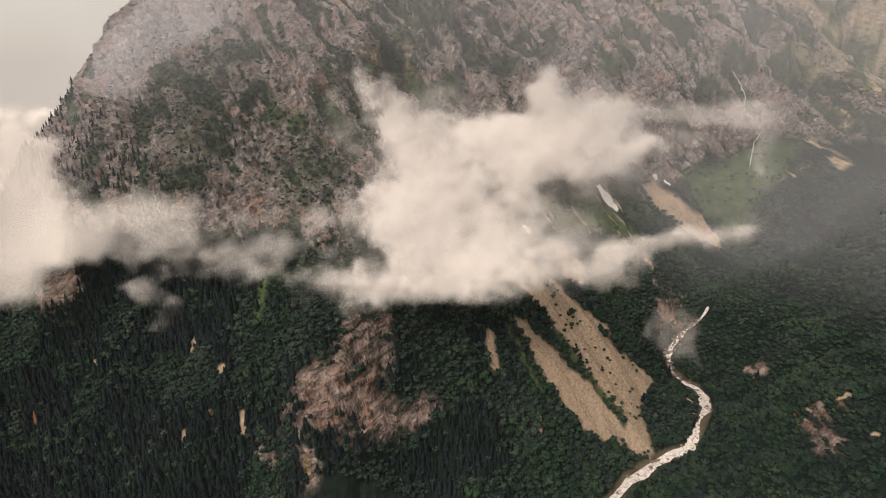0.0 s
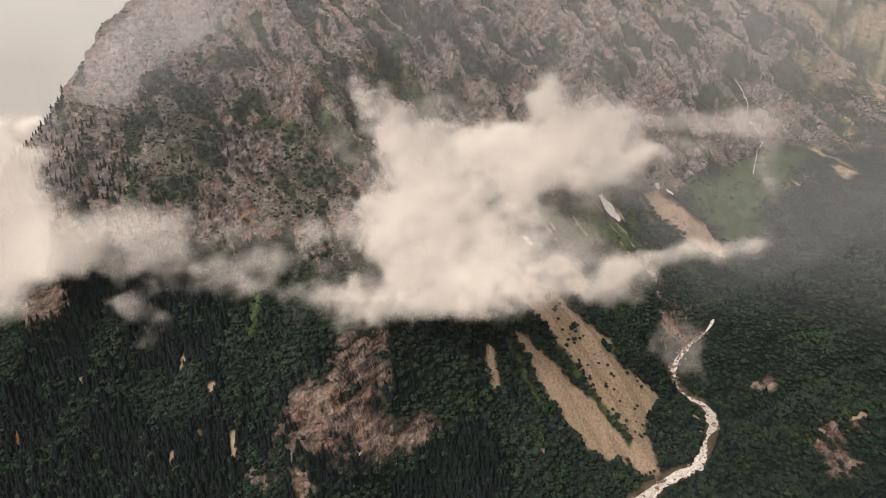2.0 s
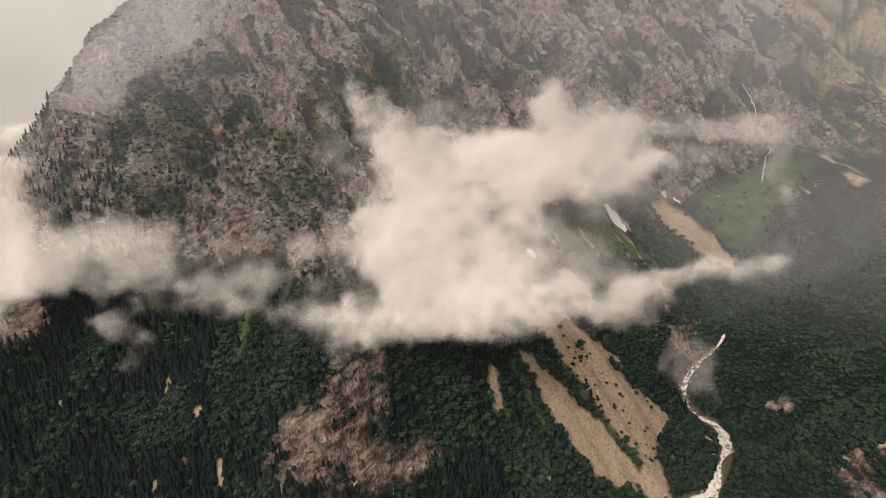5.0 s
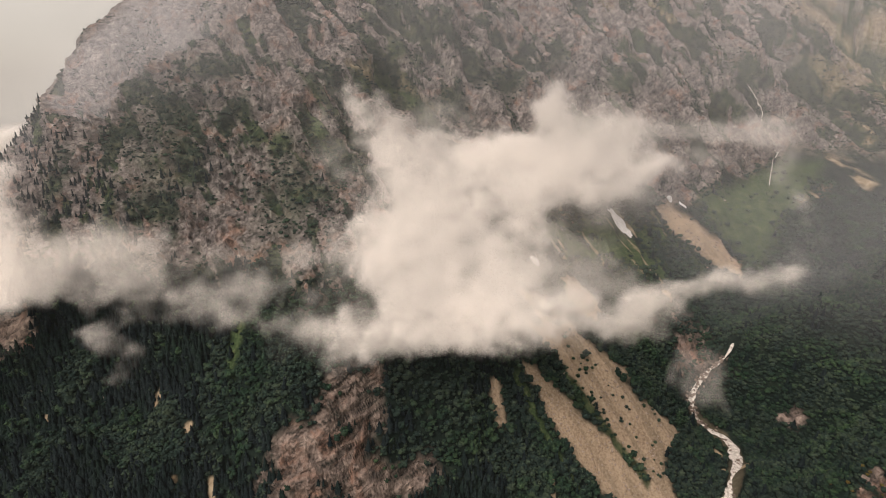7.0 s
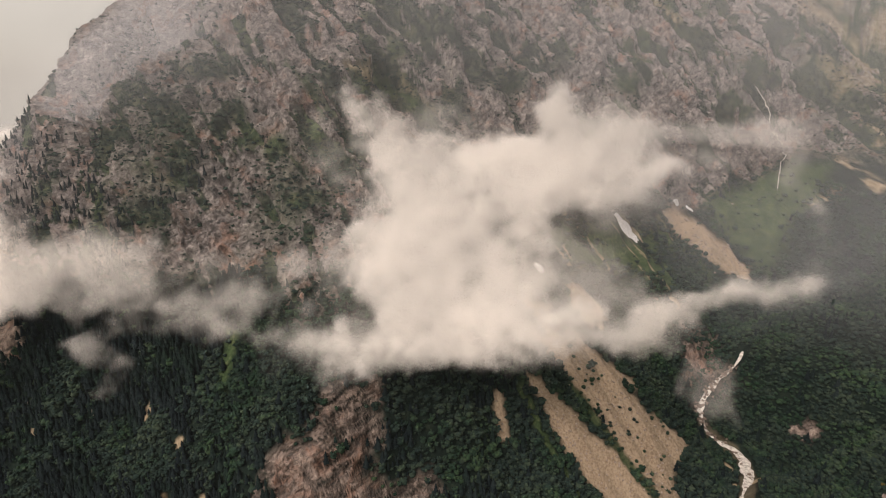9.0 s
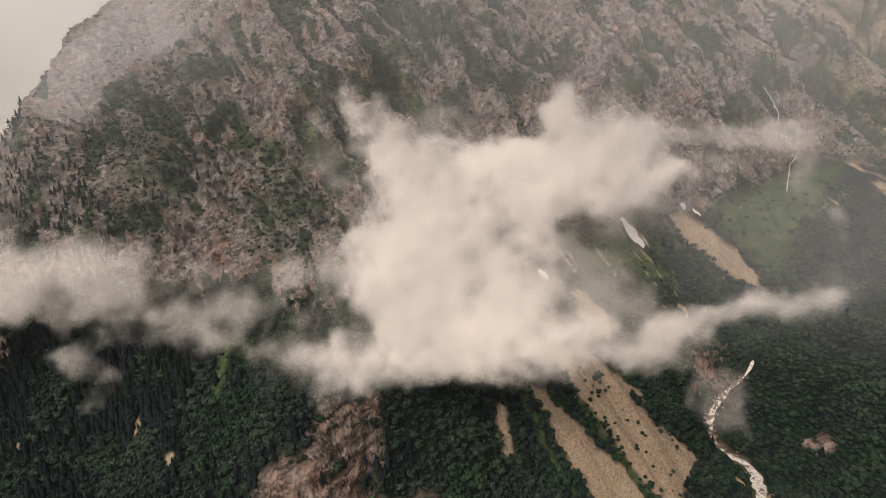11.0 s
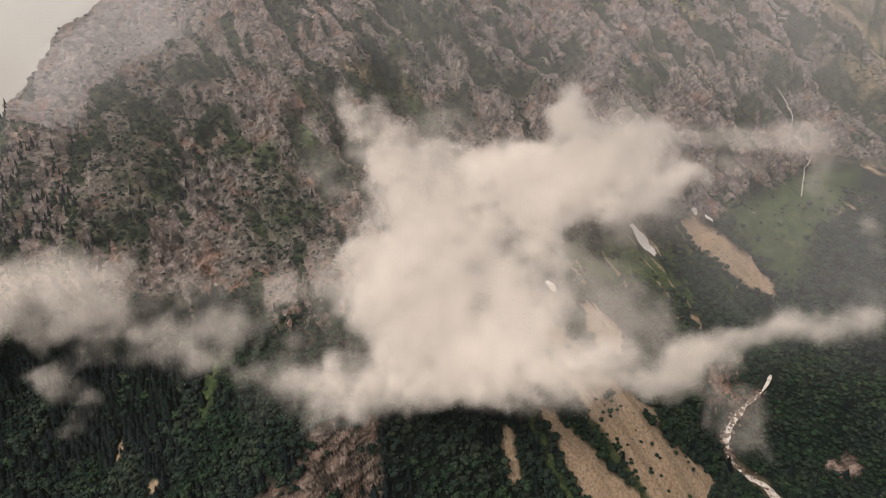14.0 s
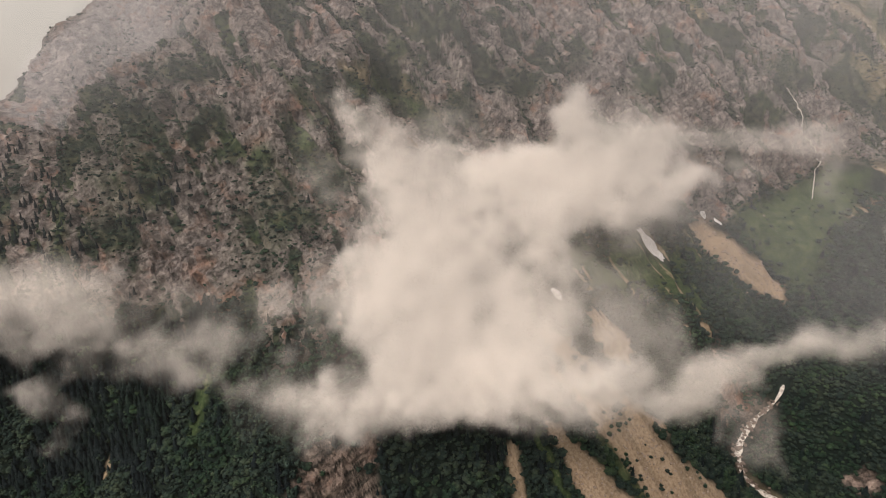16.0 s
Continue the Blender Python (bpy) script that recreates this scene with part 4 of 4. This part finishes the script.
def stones():
    a, r, p, rng = scatter(3.4, 600, 1500, 721, -2, 40)
    s = on_land(a, r, "scree")
    keep = rng.uniform(0, 1, len(a)) < 0.62 * smooth(s, 0.3, 0.9) + 0.012 * on_land(a, r, "grass") * smooth(r, 1150, 1250)
    q = p[keep]
    w = 0.45 + 2.2 * rng.uniform(0, 1, len(q)) ** 3.5
    w = w * (1 + 0.7 * smooth(r[keep], 1000, 1200))
    v, f = merged(STONES, q, np.stack([w, w, w], 1), rng.uniform(0, 6.283, len(q)), rng.integers(0, 6, len(q)))
    tagged(mesh_object("scree_stones", v, f, M_STONE, None, False), "loose tan stones strewn over the scree", "stones", kind="stuff")
    model = None
    for line, count, spread, big, label, group in ((RIVER_LINE[2:16], 50, 8.0, 3.2, "wet brown boulder in the foaming river", "river boulders"),
                                                   (RIVER_LINE[11:18], 90, 6.0, 3.4, "wet brown boulder in the foaming river", "rapids boulders"),
                                                   ([(190, 790), (270, 740), (320, 700)], 44, 26.0, 2.2, "tan boulder resting on the scree fan", "scree boulders"),
                                                   ([(150, 730), (200, 690), (245, 670)], 22, 8.0, 2.0, "tan boulder resting in the scree chute", "chute boulders")):
        q, t = spline(line, 300)
        for k in range(count):
            c = q[rng.integers(0, 300)] + rng.normal(0, spread * 0.6, 2)
            w = big * rng.uniform(0.5, 1.25)
            if label.startswith("wet"):
                z = lie(*c[:, None])[0] - 1.4
                at = Vector((c[0], c[1], z))
            else:
                at = Vector(at_plan(*c))
            v, f = STONES[k % 6]
            ob = mesh_object("boulder", v, f, M_WET if label.startswith("wet") else M_STONE, None, False)
            ob.matrix_basis = Matrix.LocRotScale(at, Euler((0, 0, rng.uniform(0, 6.28))), Vector((w, w, w)))
            tagged(ob, label, "boulder", group)
    # bushes rooted in the scree
    for k in range(56):
        q, t = spline([(195, 775), (225, 745), (258, 716), (290, 694)] if k % 2 else [(195, 790), (255, 760), (300, 730), (330, 705)], 60)
        c = q[rng.integers(0, 60)] + rng.normal(0, 4 if k % 2 else 12, 2)
        w = rng.uniform(3.0, 7.0)
        b = tree_thing(0, "bush", "small dark green bush rooted in the scree", "scree bushes", *BUSHES[k % 6], M_LEAF)
        b["category"] = "bush"
        b.matrix_basis = Matrix.LocRotScale(Vector(at_plan(*c)), Euler((0, 0, rng.uniform(0, 6.28))), Vector((w, w, w)))

    # yellowing bushes round the crag above the river
    for k in range(18):
        c = np.array((505, 575)) + rng.normal(0, 1, 2) * (16, 17)
        w = rng.uniform(3.5, 7.0)
        b = tree_thing(0, "bush", "yellowing bush among dark green trees", "yellowing bushes", *BUSHES[k % 6], M_GOLD)
        b["category"] = "bush"
        b.matrix_basis = Matrix.LocRotScale(Vector(at_plan(*c, 1.5)), Euler((0, 0, rng.uniform(0, 6.28))), Vector((w, w, w)))


stones()


# ---- snow patches and the waterfall ----
BOX_F = np.array([(0, 1, 3), (0, 3, 2), (4, 6, 7), (4, 7, 5), (0, 4, 5), (0, 5, 1), (2, 3, 7), (2, 7, 6), (0, 2, 6), (0, 6, 4), (1, 5, 7), (1, 7, 3)])


def crags():
    """Angular blocks that stand out of the rock faces, too many to count."""
    rng = np.random.default_rng(760)
    blocks = []
    for k in range(8):
        # a slab with broken corners, its beds running down to the east
        v = np.array([(i, j, k) for i in (-1, 1) for j in (-1, 1) for k in (-1, 1)], float)
        v = (v + rng.uniform(-0.38, 0.38, (8, 3))) * (1.25, 0.75, 0.62) * rng.uniform(0.8, 1.2, 3)
        v = v @ np.array(Euler((rng.uniform(-0.3, 0.3), rng.uniform(0.25, 0.95), 0)).to_matrix()).T
        blocks.append((v, BOX_F))
    a, r, p, rng = scatter(5.2, 540, 2150, 761)
    rock, high = on_land(a, r, "rock"), on_land(a, r, "high")
    n = fbm(p[:, 0] / 22, p[:, 1] / 22, p[:, 2] / 22, 3, 763)
    keep = (rock > 0.55) & (rng.uniform(0, 1, len(a)) < 0.45 + 0.4 * high) & (rng.uniform(0, 1, len(a)) < 0.24 * smooth(n, -0.25, 0.35)) & ((r < 1250) | (rng.uniform(0, 1, len(a)) < 0.7))
    keep &= (p[:, 0] > -500) | (np.arctan2(p[:, 2] - 560, r) < np.interp(a, AZ, LEVEL.max(1)) - radians(2.2))
    q, far = p[keep], r[keep]
    w = (1.6 + 4.6 * rng.uniform(0, 1, len(q)) ** 2.2) * (0.7 + 0.6 * smooth(far, 950, 1350))
    sizes = np.stack([w * rng.uniform(0.8, 1.5, len(q)), w * rng.uniform(0.8, 1.2, len(q)), w * rng.uniform(0.7, 1.5, len(q))], 1)
    q = q + np.array((0, 0.25, -0.35)) * w[:, None]
    v, f = merged(blocks, q, sizes, rng.normal(0, 0.45, len(q)), rng.integers(0, 8, len(q)))
    tagged(mesh_object("crag_blocks", v, f, M_CRAG, None, False), "angular grey-brown rock blocks standing out of the cliffs", "rocks", kind="stuff")


crags()


def snow_patch(x, y, long, short, turn):
    rings, spokes = 6, 26
    rng = np.random.default_rng(int(x) + 5000)
    edge = 1 + 0.18 * rng.uniform(-1, 1, spokes)
    v, f = [], []
    for k in range(rings + 1):
        for i in range(spokes):
            a, q = 2 * math.pi * i / spokes, edge[i] * max(k, 0.02) / rings
            u, w = long * q * math.cos(a), short * q * math.sin(a)
            c, s = math.cos(turn), math.sin(turn)
            v.append(at_plan(x + u * c - w * s, y + u * s + w * c, 0.2) + np.array((0, -1.6, 2.2)) * (1 - (k / rings) ** 2) + np.array((0, -2.4, 2.2)))
    for k in range(rings):
        for i in range(spokes):
            j = (i + 1) % spokes
            f.append((spokes * k + i, spokes * k + j, spokes * k + spokes + j, spokes * k + spokes + i))
    tagged(mesh_object("snow_patch", np.array(v), np.array(f)[:, ::-1], M_SNOW), "old pinkish white snow patch in a gully", "snow", "snow patches")


snow_patch(361, 1110, 25, 16, -0.6)
snow_patch(154, 911, 8, 7, 0.3)
snow_patch(552, 1254, 8, 4, -0.4)
snow_patch(523, 1256, 6, 3.5, -0.3)


def waterfall():
    line = [(811, 1535), (829, 1517), (834, 1493), (871, 1486), (870, 1453), (838, 1409), (812, 1370)]
    q, t = spline(line, 120)
    q = q + np.stack([5.0 * fbm(t / 26, t * 0, t * 0, 3, 745), 7.0 * fbm(t / 30, t * 0, t * 0, 3, 747)], 1)
    d = np.gradient(q, axis=0)
    d /= np.linalg.norm(d, axis=1, keepdims=True)
    v = []
    for (x, y), (dx, dy), s in zip(q, d, t):
        half = 0.75 + 0.8 * float(fbm(np.array([s / 12]), np.zeros(1), np.zeros(1), 2, 741)[0]) - 0.2 * s / t[-1]
        for k in (-1, -0.4, 0.4, 1):
            v.append(at_plan(x - dy * half * k, y + dx * half * k) + np.array((0, -7.0, 4.5)) * (1.4 - 0.4 * abs(k)))
    i = np.arange(len(v)).reshape(-1, 4)
    quads = np.stack([i[:-1, :-1], i[1:, :-1], i[1:, 1:], i[:-1, 1:]], -1).reshape(-1, 4)
    tagged(mesh_object("waterfall", np.array(v), quads, M_RIVER), "thin white waterfall over grey cliffs", "waterfall", kind="structure")


waterfall()


# ---- clouds: banks of vapour in many thin layers that hang before the slopes ----
EYE_LEVEL = 560.0
C_AZ = radians(1) * np.linspace(-52, 47, 560)
C_EL = radians(1) * np.linspace(-46, 14, 340)


def slope_range():
    """The smoothed range at which the land is met, seen from the middle of the valley, by azimuth and elevation."""
    fine = np.where((AZ > radians(-55.5)) & (AZ < radians(50.5)))[0]
    rng = np.empty((len(C_AZ), len(C_EL)))
    met = np.empty_like(rng)
    for k, a in enumerate(C_AZ):
        col = fine[np.argmin(np.abs(AZ[fine] - a))]
        el = np.maximum.accumulate(np.arctan2(SMOOTH_Z[col] - EYE_LEVEL, RAD))
        rng[k] = np.interp(C_EL, el, RAD)
        met[k] = smooth(el.max() - C_EL, radians(-7), radians(-1)) * (0.4 + 0.6 * smooth(el.max() - C_EL, radians(-1), radians(1)))
    rng = np.clip(rng, 400, 1900)
    rng = np.minimum(rng, 1900 - 480 * smooth(-C_AZ[:, None], radians(12), radians(34)))
    for _ in range(14):
        low = np.minimum(rng, np.minimum(np.roll(rng, 1, 0), np.roll(rng, -1, 0)))
        p = np.pad(0.5 * rng + 0.5 * low, 1, mode="edge")
        rng = (p[:-2, 1:-1] + p[2:, 1:-1] + p[1:-1, :-2] + p[1:-1, 2:] + 2 * p[1:-1, 1:-1]) / 6
    return rng, met


SLOPE, MET = slope_range()
C_A, C_E = np.meshgrid(C_AZ, C_EL, indexing="ij")


def lobes_density(a, e, lobes):
    """How dense a cloud of many lobes is towards azimuth a and elevation e, 0 to 1."""
    out = np.ones_like(a)
    for cx, cy, cz, rx, rz, much in lobes:
        far = math.hypot(cx, cy)
        slope = math.atan2(cz - EYE_LEVEL, far)
        full = far / math.cos(slope)
        q = ((a - math.atan2(cx, cy)) * far / rx) ** 2 + ((e - slope) * full / rz) ** 2
        out *= 1 - much * np.exp(-0.8 * q ** 1.1)
    return 1 - out


def layer_mesh(name, p, alpha, mat, parent):
    i = np.arange(alpha.size).reshape(alpha.shape)
    quads = np.stack([i[:-1, :-1], i[1:, :-1], i[1:, 1:], i[:-1, 1:]], -1).reshape(-1, 4)
    flat = alpha.ravel()
    quads = quads[flat[quads].max(1) > 0.002]
    used, inv = np.unique(quads, return_inverse=True)
    ob = mesh_object(name, p.reshape(-1, 3)[used], inv.reshape(-1, 4), mat, parent)
    at = ob.data.attributes.new("thickness", "FLOAT", "POINT")
    at.data.foreach_set("value", flat[used].astype(np.float32))
    return ob


def cloud(label, lobes, layers=6, gap=8.0, start=20.0, body=0.42, seed=100, distance=None, scale=1.0, ragged=1.0, floor=0.08, full=1.10, near=1.0):
    """A cloud that hangs before the slope, at a share 'near' of its range, or at a distance of its own."""
    base = new("cloud")
    tagged(base, label, "cloud")
    for k in range(layers):
        rng = SLOPE * near if distance is None else distance + 0 * SLOPE
        h = rng - start - gap * k
        ca, ce, ck = C_A * 950 / scale, C_E * 950 / scale, 5.0 * k
        wa = fbm(ca / 62, ce / 62, ck / 62 + seed, 4, seed + 1, 0.6)
        we = fbm(ca / 62, ce / 62, ck / 62 + seed, 4, seed + 2, 0.6)
        dens = lobes_density(C_A + 0.036 * scale * wa, C_E + 0.028 * scale * we, lobes)
        na, ne = ca + 15 * wa, ce + 11 * we
        puff = fbm(na / 46, ne / 38, ck / 46 + seed, 6, seed + 3, 0.55)
        wisp = fbm(na / 170, ne / 80, ck / 170 + seed, 3, seed + 9)
        thin = abs(k - 0.35 * layers) / layers
        a = smooth(dens + ragged * (0.75 * puff + 0.35 * wisp), floor + 0.15 * thin, full) * body * smooth(dens, 0.0, 0.22)
        bulge = fbm(na / 75, ne / 60, 0 * ne + seed, 3, seed + 21)
        h2 = h - 9 * scale * smooth(dens, 0.1, 1.0) - 6 * scale * bulge * smooth(dens, 0.1, 0.6)
        p = np.stack([np.sin(C_A) * h2, np.cos(C_A) * h2, EYE_LEVEL + np.tan(C_E) * h2], -1)
        tagged(layer_mesh("vapour_layer", p, a, M_CLOUD, base), kind="stuff")
    return base


# lobes of each cloud: east, north, up, half width, half height, how dense
MAIN_TOP = [(-155, 956, 530, 19, 15, 0.45), (-127, 954, 513, 30, 21, 0.7), (-84, 961, 487, 43, 24, 0.85), (-114, 906, 458, 30, 19, 0.55), (-35, 973, 453, 51, 29, 0.9), (-53, 875, 418, 48, 36, 0.92), (55, 984, 421, 54, 35, 0.95), (144, 1050, 442, 46, 44, 0.92), (221, 1139, 488, 35, 35, 0.9), (225, 1061, 413, 80, 58, 1), (347, 1176, 429, 69, 54, 0.92), (409, 1173, 383, 53, 45, 0.8), (474, 1217, 384, 29, 21, 0.6), (123, 946, 380, 61, 36, 0.95), (286, 1037, 360, 52, 22, 0.65)]
MAIN_BODY = [(-33, 803, 377, 52, 35, 0.95), (48, 861, 365, 66, 36, 0.95), (131, 896, 342, 45, 29, 0.85), (-57, 722, 351, 33, 31, 0.85), (13, 754, 332, 58, 43, 1), (84, 787, 320, 43, 36, 0.92), (138, 849, 320, 29, 22, 0.7), (-29, 674, 311, 45, 31, 0.95), (33, 686, 294, 50, 32, 0.95), (82, 675, 306, 30, 25, 0.75), (-76, 668, 328, 20, 23, 0.5), (6, 894, 401, 52, 35, 0.92), (127, 739, 314, 23, 27, 0.6), (-109, 692, 349, 19, 18, 0.4), (-106, 751, 374, 16, 19, 0.4), (-97, 632, 310, 23, 14, 0.45)]
MAIN_FOOT = [(-53, 629, 283, 43, 19, 0.6), (5, 650, 271, 48, 20, 0.64), (57, 645, 280, 35, 17, 0.49), (-100, 611, 293, 32, 16, 0.39), (-132, 604, 293, 21, 13, 0.27), (96, 629, 304, 31, 17, 0.52), (-79, 605, 271, 29, 10, 0.25), (-109, 586, 270, 21, 11, 0.14), (129, 599, 317, 27, 17, 0.49)]
TAIL = [(107, 552, 360, 21, 15, 0.65), (141, 566, 341, 24, 18, 0.75), (173, 578, 317, 26, 15, 0.75), (206, 587, 324, 26, 18, 0.8), (236, 594, 337, 24, 16, 0.78), (266, 599, 348, 25, 13, 0.78), (295, 602, 355, 25, 12, 0.78), (326, 605, 355, 25, 11, 0.72), (358, 616, 359, 20, 11, 0.55), (398, 641, 364, 18, 14, 0.42), (447, 692, 376, 15, 21, 0.32), (459, 731, 403, 13, 22, 0.28), (120, 560, 391, 17, 20, 0.2), (471, 700, 379, 17, 12, 0.2)]
LEFT = [(-496, 755, 331, 52, 33, 0.85), (-547, 754, 319, 44, 29, 0.8), (-442, 756, 340, 41, 27, 0.7), (-476, 727, 304, 59, 23, 0.5), (-552, 733, 297, 54, 17, 0.45), (-649, 782, 298, 49, 38, 0.5), (-407, 763, 353, 24, 19, 0.4), (-423, 721, 297, 33, 22, 0.5), (-324, 710, 293, 34, 18, 0.42), (-259, 691, 297, 42, 23, 0.58), (-207, 690, 326, 33, 26, 0.4), (-193, 730, 356, 33, 27, 0.38), (-257, 770, 370, 26, 18, 0.25), (-339, 791, 388, 17, 17, 0.25), (-184, 623, 289, 24, 13, 0.5)]
LEFT_VEIL = [(-145, 657, 326, 27, 17, 0.35), (-391, 735, 316, 34, 21, 0.35), (-135, 715, 354, 29, 36, 0.35), (-302, 739, 330, 48, 24, 0.25), (-148, 608, 288, 19, 13, 0.3), (-343, 699, 277, 49, 16, 0.2)]
WISP_FOREST = [(-418, 694, 260, 22, 26, 0.35), (-386, 673, 234, 31, 17, 0.5), (-418, 666, 225, 19, 22, 0.3), (-440, 687, 252, 17, 17, 0.2)]
WISP_GORGE = [(400, 838, 127, 25, 23, 0.5), (376, 810, 119, 14, 20, 0.3), (421, 812, 92, 19, 31, 0.35), (423, 786, 69, 14, 23, 0.3)]
WISP_CIRQUE = [(563, 1302, 446, 72, 20, 0.32), (721, 1369, 450, 87, 25, 0.36), (853, 1398, 423, 61, 24, 0.3), (849, 1308, 326, 39, 55, 0.32), (819, 1335, 362, 39, 32, 0.25), (484, 1182, 334, 45, 37, 0.35), (454, 1227, 428, 53, 53, 0.3), (585, 1257, 375, 57, 28, 0.2)]
VEIL = [(-117, 608, 294, 44, 25, 0.4), (110, 624, 313, 70, 25, 0.45), (-83, 688, 342, 41, 55, 0.35), (147, 783, 313, 56, 48, 0.3), (366, 1084, 338, 81, 47, 0.4), (213, 935, 326, 58, 29, 0.35), (-156, 905, 477, 44, 53, 0.25), (-23, 1051, 475, 83, 31, 0.25), (-114, 831, 415, 41, 41, 0.25), (62, 630, 275, 78, 16, 0.35), (261, 974, 326, 61, 24, 0.5), (203, 890, 311, 37, 37, 0.4)]
GAP_VEIL = [(201, 697, 307, 33, 37, 0.33), (194, 787, 306, 30, 38, 0.3), (134, 614, 320, 34, 23, 0.3), (189, 613, 308, 24, 24, 0.24)]
EDGE = [(-669, 781, 379, 57, 63, 0.9), (-666, 782, 314, 48, 53, 0.85), (-691, 762, 265, 56, 54, 0.35), (-637, 806, 373, 25, 32, 0.4), (-625, 734, 266, 29, 31, 0.3), (-707, 746, 344, 69, 126, 0.95), (-631, 811, 426, 34, 27, 0.3), (-657, 792, 437, 45, 34, 0.7)]
BANK = [(-1187, 1507, 314, 180, 72, 1), (-1351, 1494, 280, 230, 127, 1), (-1092, 1539, 403, 43, 25, 0.7), (-1253, 1466, 203, 262, 127, 1), (-1614, 1472, 218, 262, 191, 1), (-1089, 1472, 218, 197, 127, 1)]
LOW = 1 - smooth(C_E, radians(-22), radians(-14))
BEFORE = 0.95 - 0.24 * LOW * smooth(C_A, 0, radians(15)) + 0.03 * smooth(C_E, radians(-12), radians(-5))
cloud("large bright ragged white cloud hanging before the rock face", MAIN_TOP + MAIN_BODY + MAIN_FOOT, 8, gap=4, start=6, body=0.26, ragged=1.0, floor=0.10, full=1.20, near=BEFORE)
cloud("thin rosy veil of mist round the large cloud", VEIL + GAP_VEIL, 2, gap=10, start=8, floor=-0.25, full=1.5, body=0.24, ragged=0.9, seed=250, near=BEFORE)
cloud("long thin white cloud trailing across the side valley", TAIL, 5, gap=5, body=0.26, ragged=0.9, seed=130, start=0, distance=600 + 410 * (C_A - radians(15)) + 150 * smooth(C_E, radians(-17), radians(-10)))
cloud("low torn white cloud drifting along the wooded slope", LEFT, 5, gap=5, start=5, body=0.14, ragged=1.1, seed=160, full=1.25, near=0.95)
cloud("thin grey mist round the low torn cloud", LEFT_VEIL, 2, gap=8, start=8, floor=-0.1, full=1.4, body=0.24, ragged=1.1, seed=170, near=0.95)
cloud("faint wisp of mist over dark spruce forest", WISP_FOREST, 2, gap=5, start=5, body=0.26, ragged=1.0, seed=190, near=0.95)
cloud("faint wisp of mist in the river gorge", WISP_GORGE, 2, gap=5, start=5, ragged=1.1, near=0.93, body=0.15, seed=200)
cloud("thin veil of mist under the waterfall cliffs", WISP_CIRQUE, 2, gap=6, start=10, floor=0.0, full=1.2, body=0.26, ragged=1.1, seed=210, near=0.96)
cloud("bright cloud bank at the foot of the ridge", EDGE, 5, gap=6, start=0, body=0.20, ragged=1.1, seed=220, distance=-30 * np.log(np.exp(-0.95 * SLOPE / 30) + np.exp(-(985 + 1000 * (C_E + radians(16))) / 30)))
cloud("bright cloud bank filling the gap behind the ridge", BANK, 3, start=0, gap=30, body=0.8, seed=230, distance=1600, scale=2, ragged=0.4)


def haze():
    base = new("haze")
    tagged(base, "thin grey see-through sheets that paint haze over the upper mountain", "haze", kind="structure")
    # aerial haze painted by a pale see-through sheet, denser with height and range
    for k, off in enumerate((130.0,)):
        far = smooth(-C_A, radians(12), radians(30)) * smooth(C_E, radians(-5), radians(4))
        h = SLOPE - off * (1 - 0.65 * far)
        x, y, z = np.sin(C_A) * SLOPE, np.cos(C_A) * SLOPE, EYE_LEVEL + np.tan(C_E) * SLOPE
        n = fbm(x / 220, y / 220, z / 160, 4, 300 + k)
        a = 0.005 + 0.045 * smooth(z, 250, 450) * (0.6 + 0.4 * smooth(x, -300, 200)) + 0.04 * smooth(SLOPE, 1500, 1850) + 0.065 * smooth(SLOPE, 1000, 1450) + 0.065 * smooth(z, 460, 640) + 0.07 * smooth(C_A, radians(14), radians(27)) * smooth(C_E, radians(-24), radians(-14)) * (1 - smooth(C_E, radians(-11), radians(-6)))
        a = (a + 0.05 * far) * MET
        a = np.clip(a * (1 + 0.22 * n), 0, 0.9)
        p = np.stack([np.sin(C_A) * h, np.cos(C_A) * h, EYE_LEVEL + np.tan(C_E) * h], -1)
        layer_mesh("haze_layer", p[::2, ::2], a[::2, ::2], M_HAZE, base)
    # mist in the gap between the shoulder and the far buttress
    above = C_E - np.interp(C_A, SHOULDER_AZ, SHOULDER_EL)
    h = np.interp(C_A, AZ, SHOULDER_R) + 40.0
    a = 0.17 * smooth(C_A, radians(-37), radians(-31)) * (1 - smooth(C_A, radians(-24), radians(-17)))
    a = a * (1 - 0.55 * smooth(above, 0, radians(9))) * smooth(above, radians(-4), radians(-1)) * MET
    a = np.clip(a * (1 + 0.3 * fbm(C_A * 9, C_E * 12, 0 * C_E, 4, 330)), 0, 0.9)
    p = np.stack([np.sin(C_A) * h, np.cos(C_A) * h, EYE_LEVEL + np.tan(C_E) * h], -1)
    layer_mesh("haze_layer", p[::2, ::2], a[::2, ::2], M_HAZE, base)


haze()
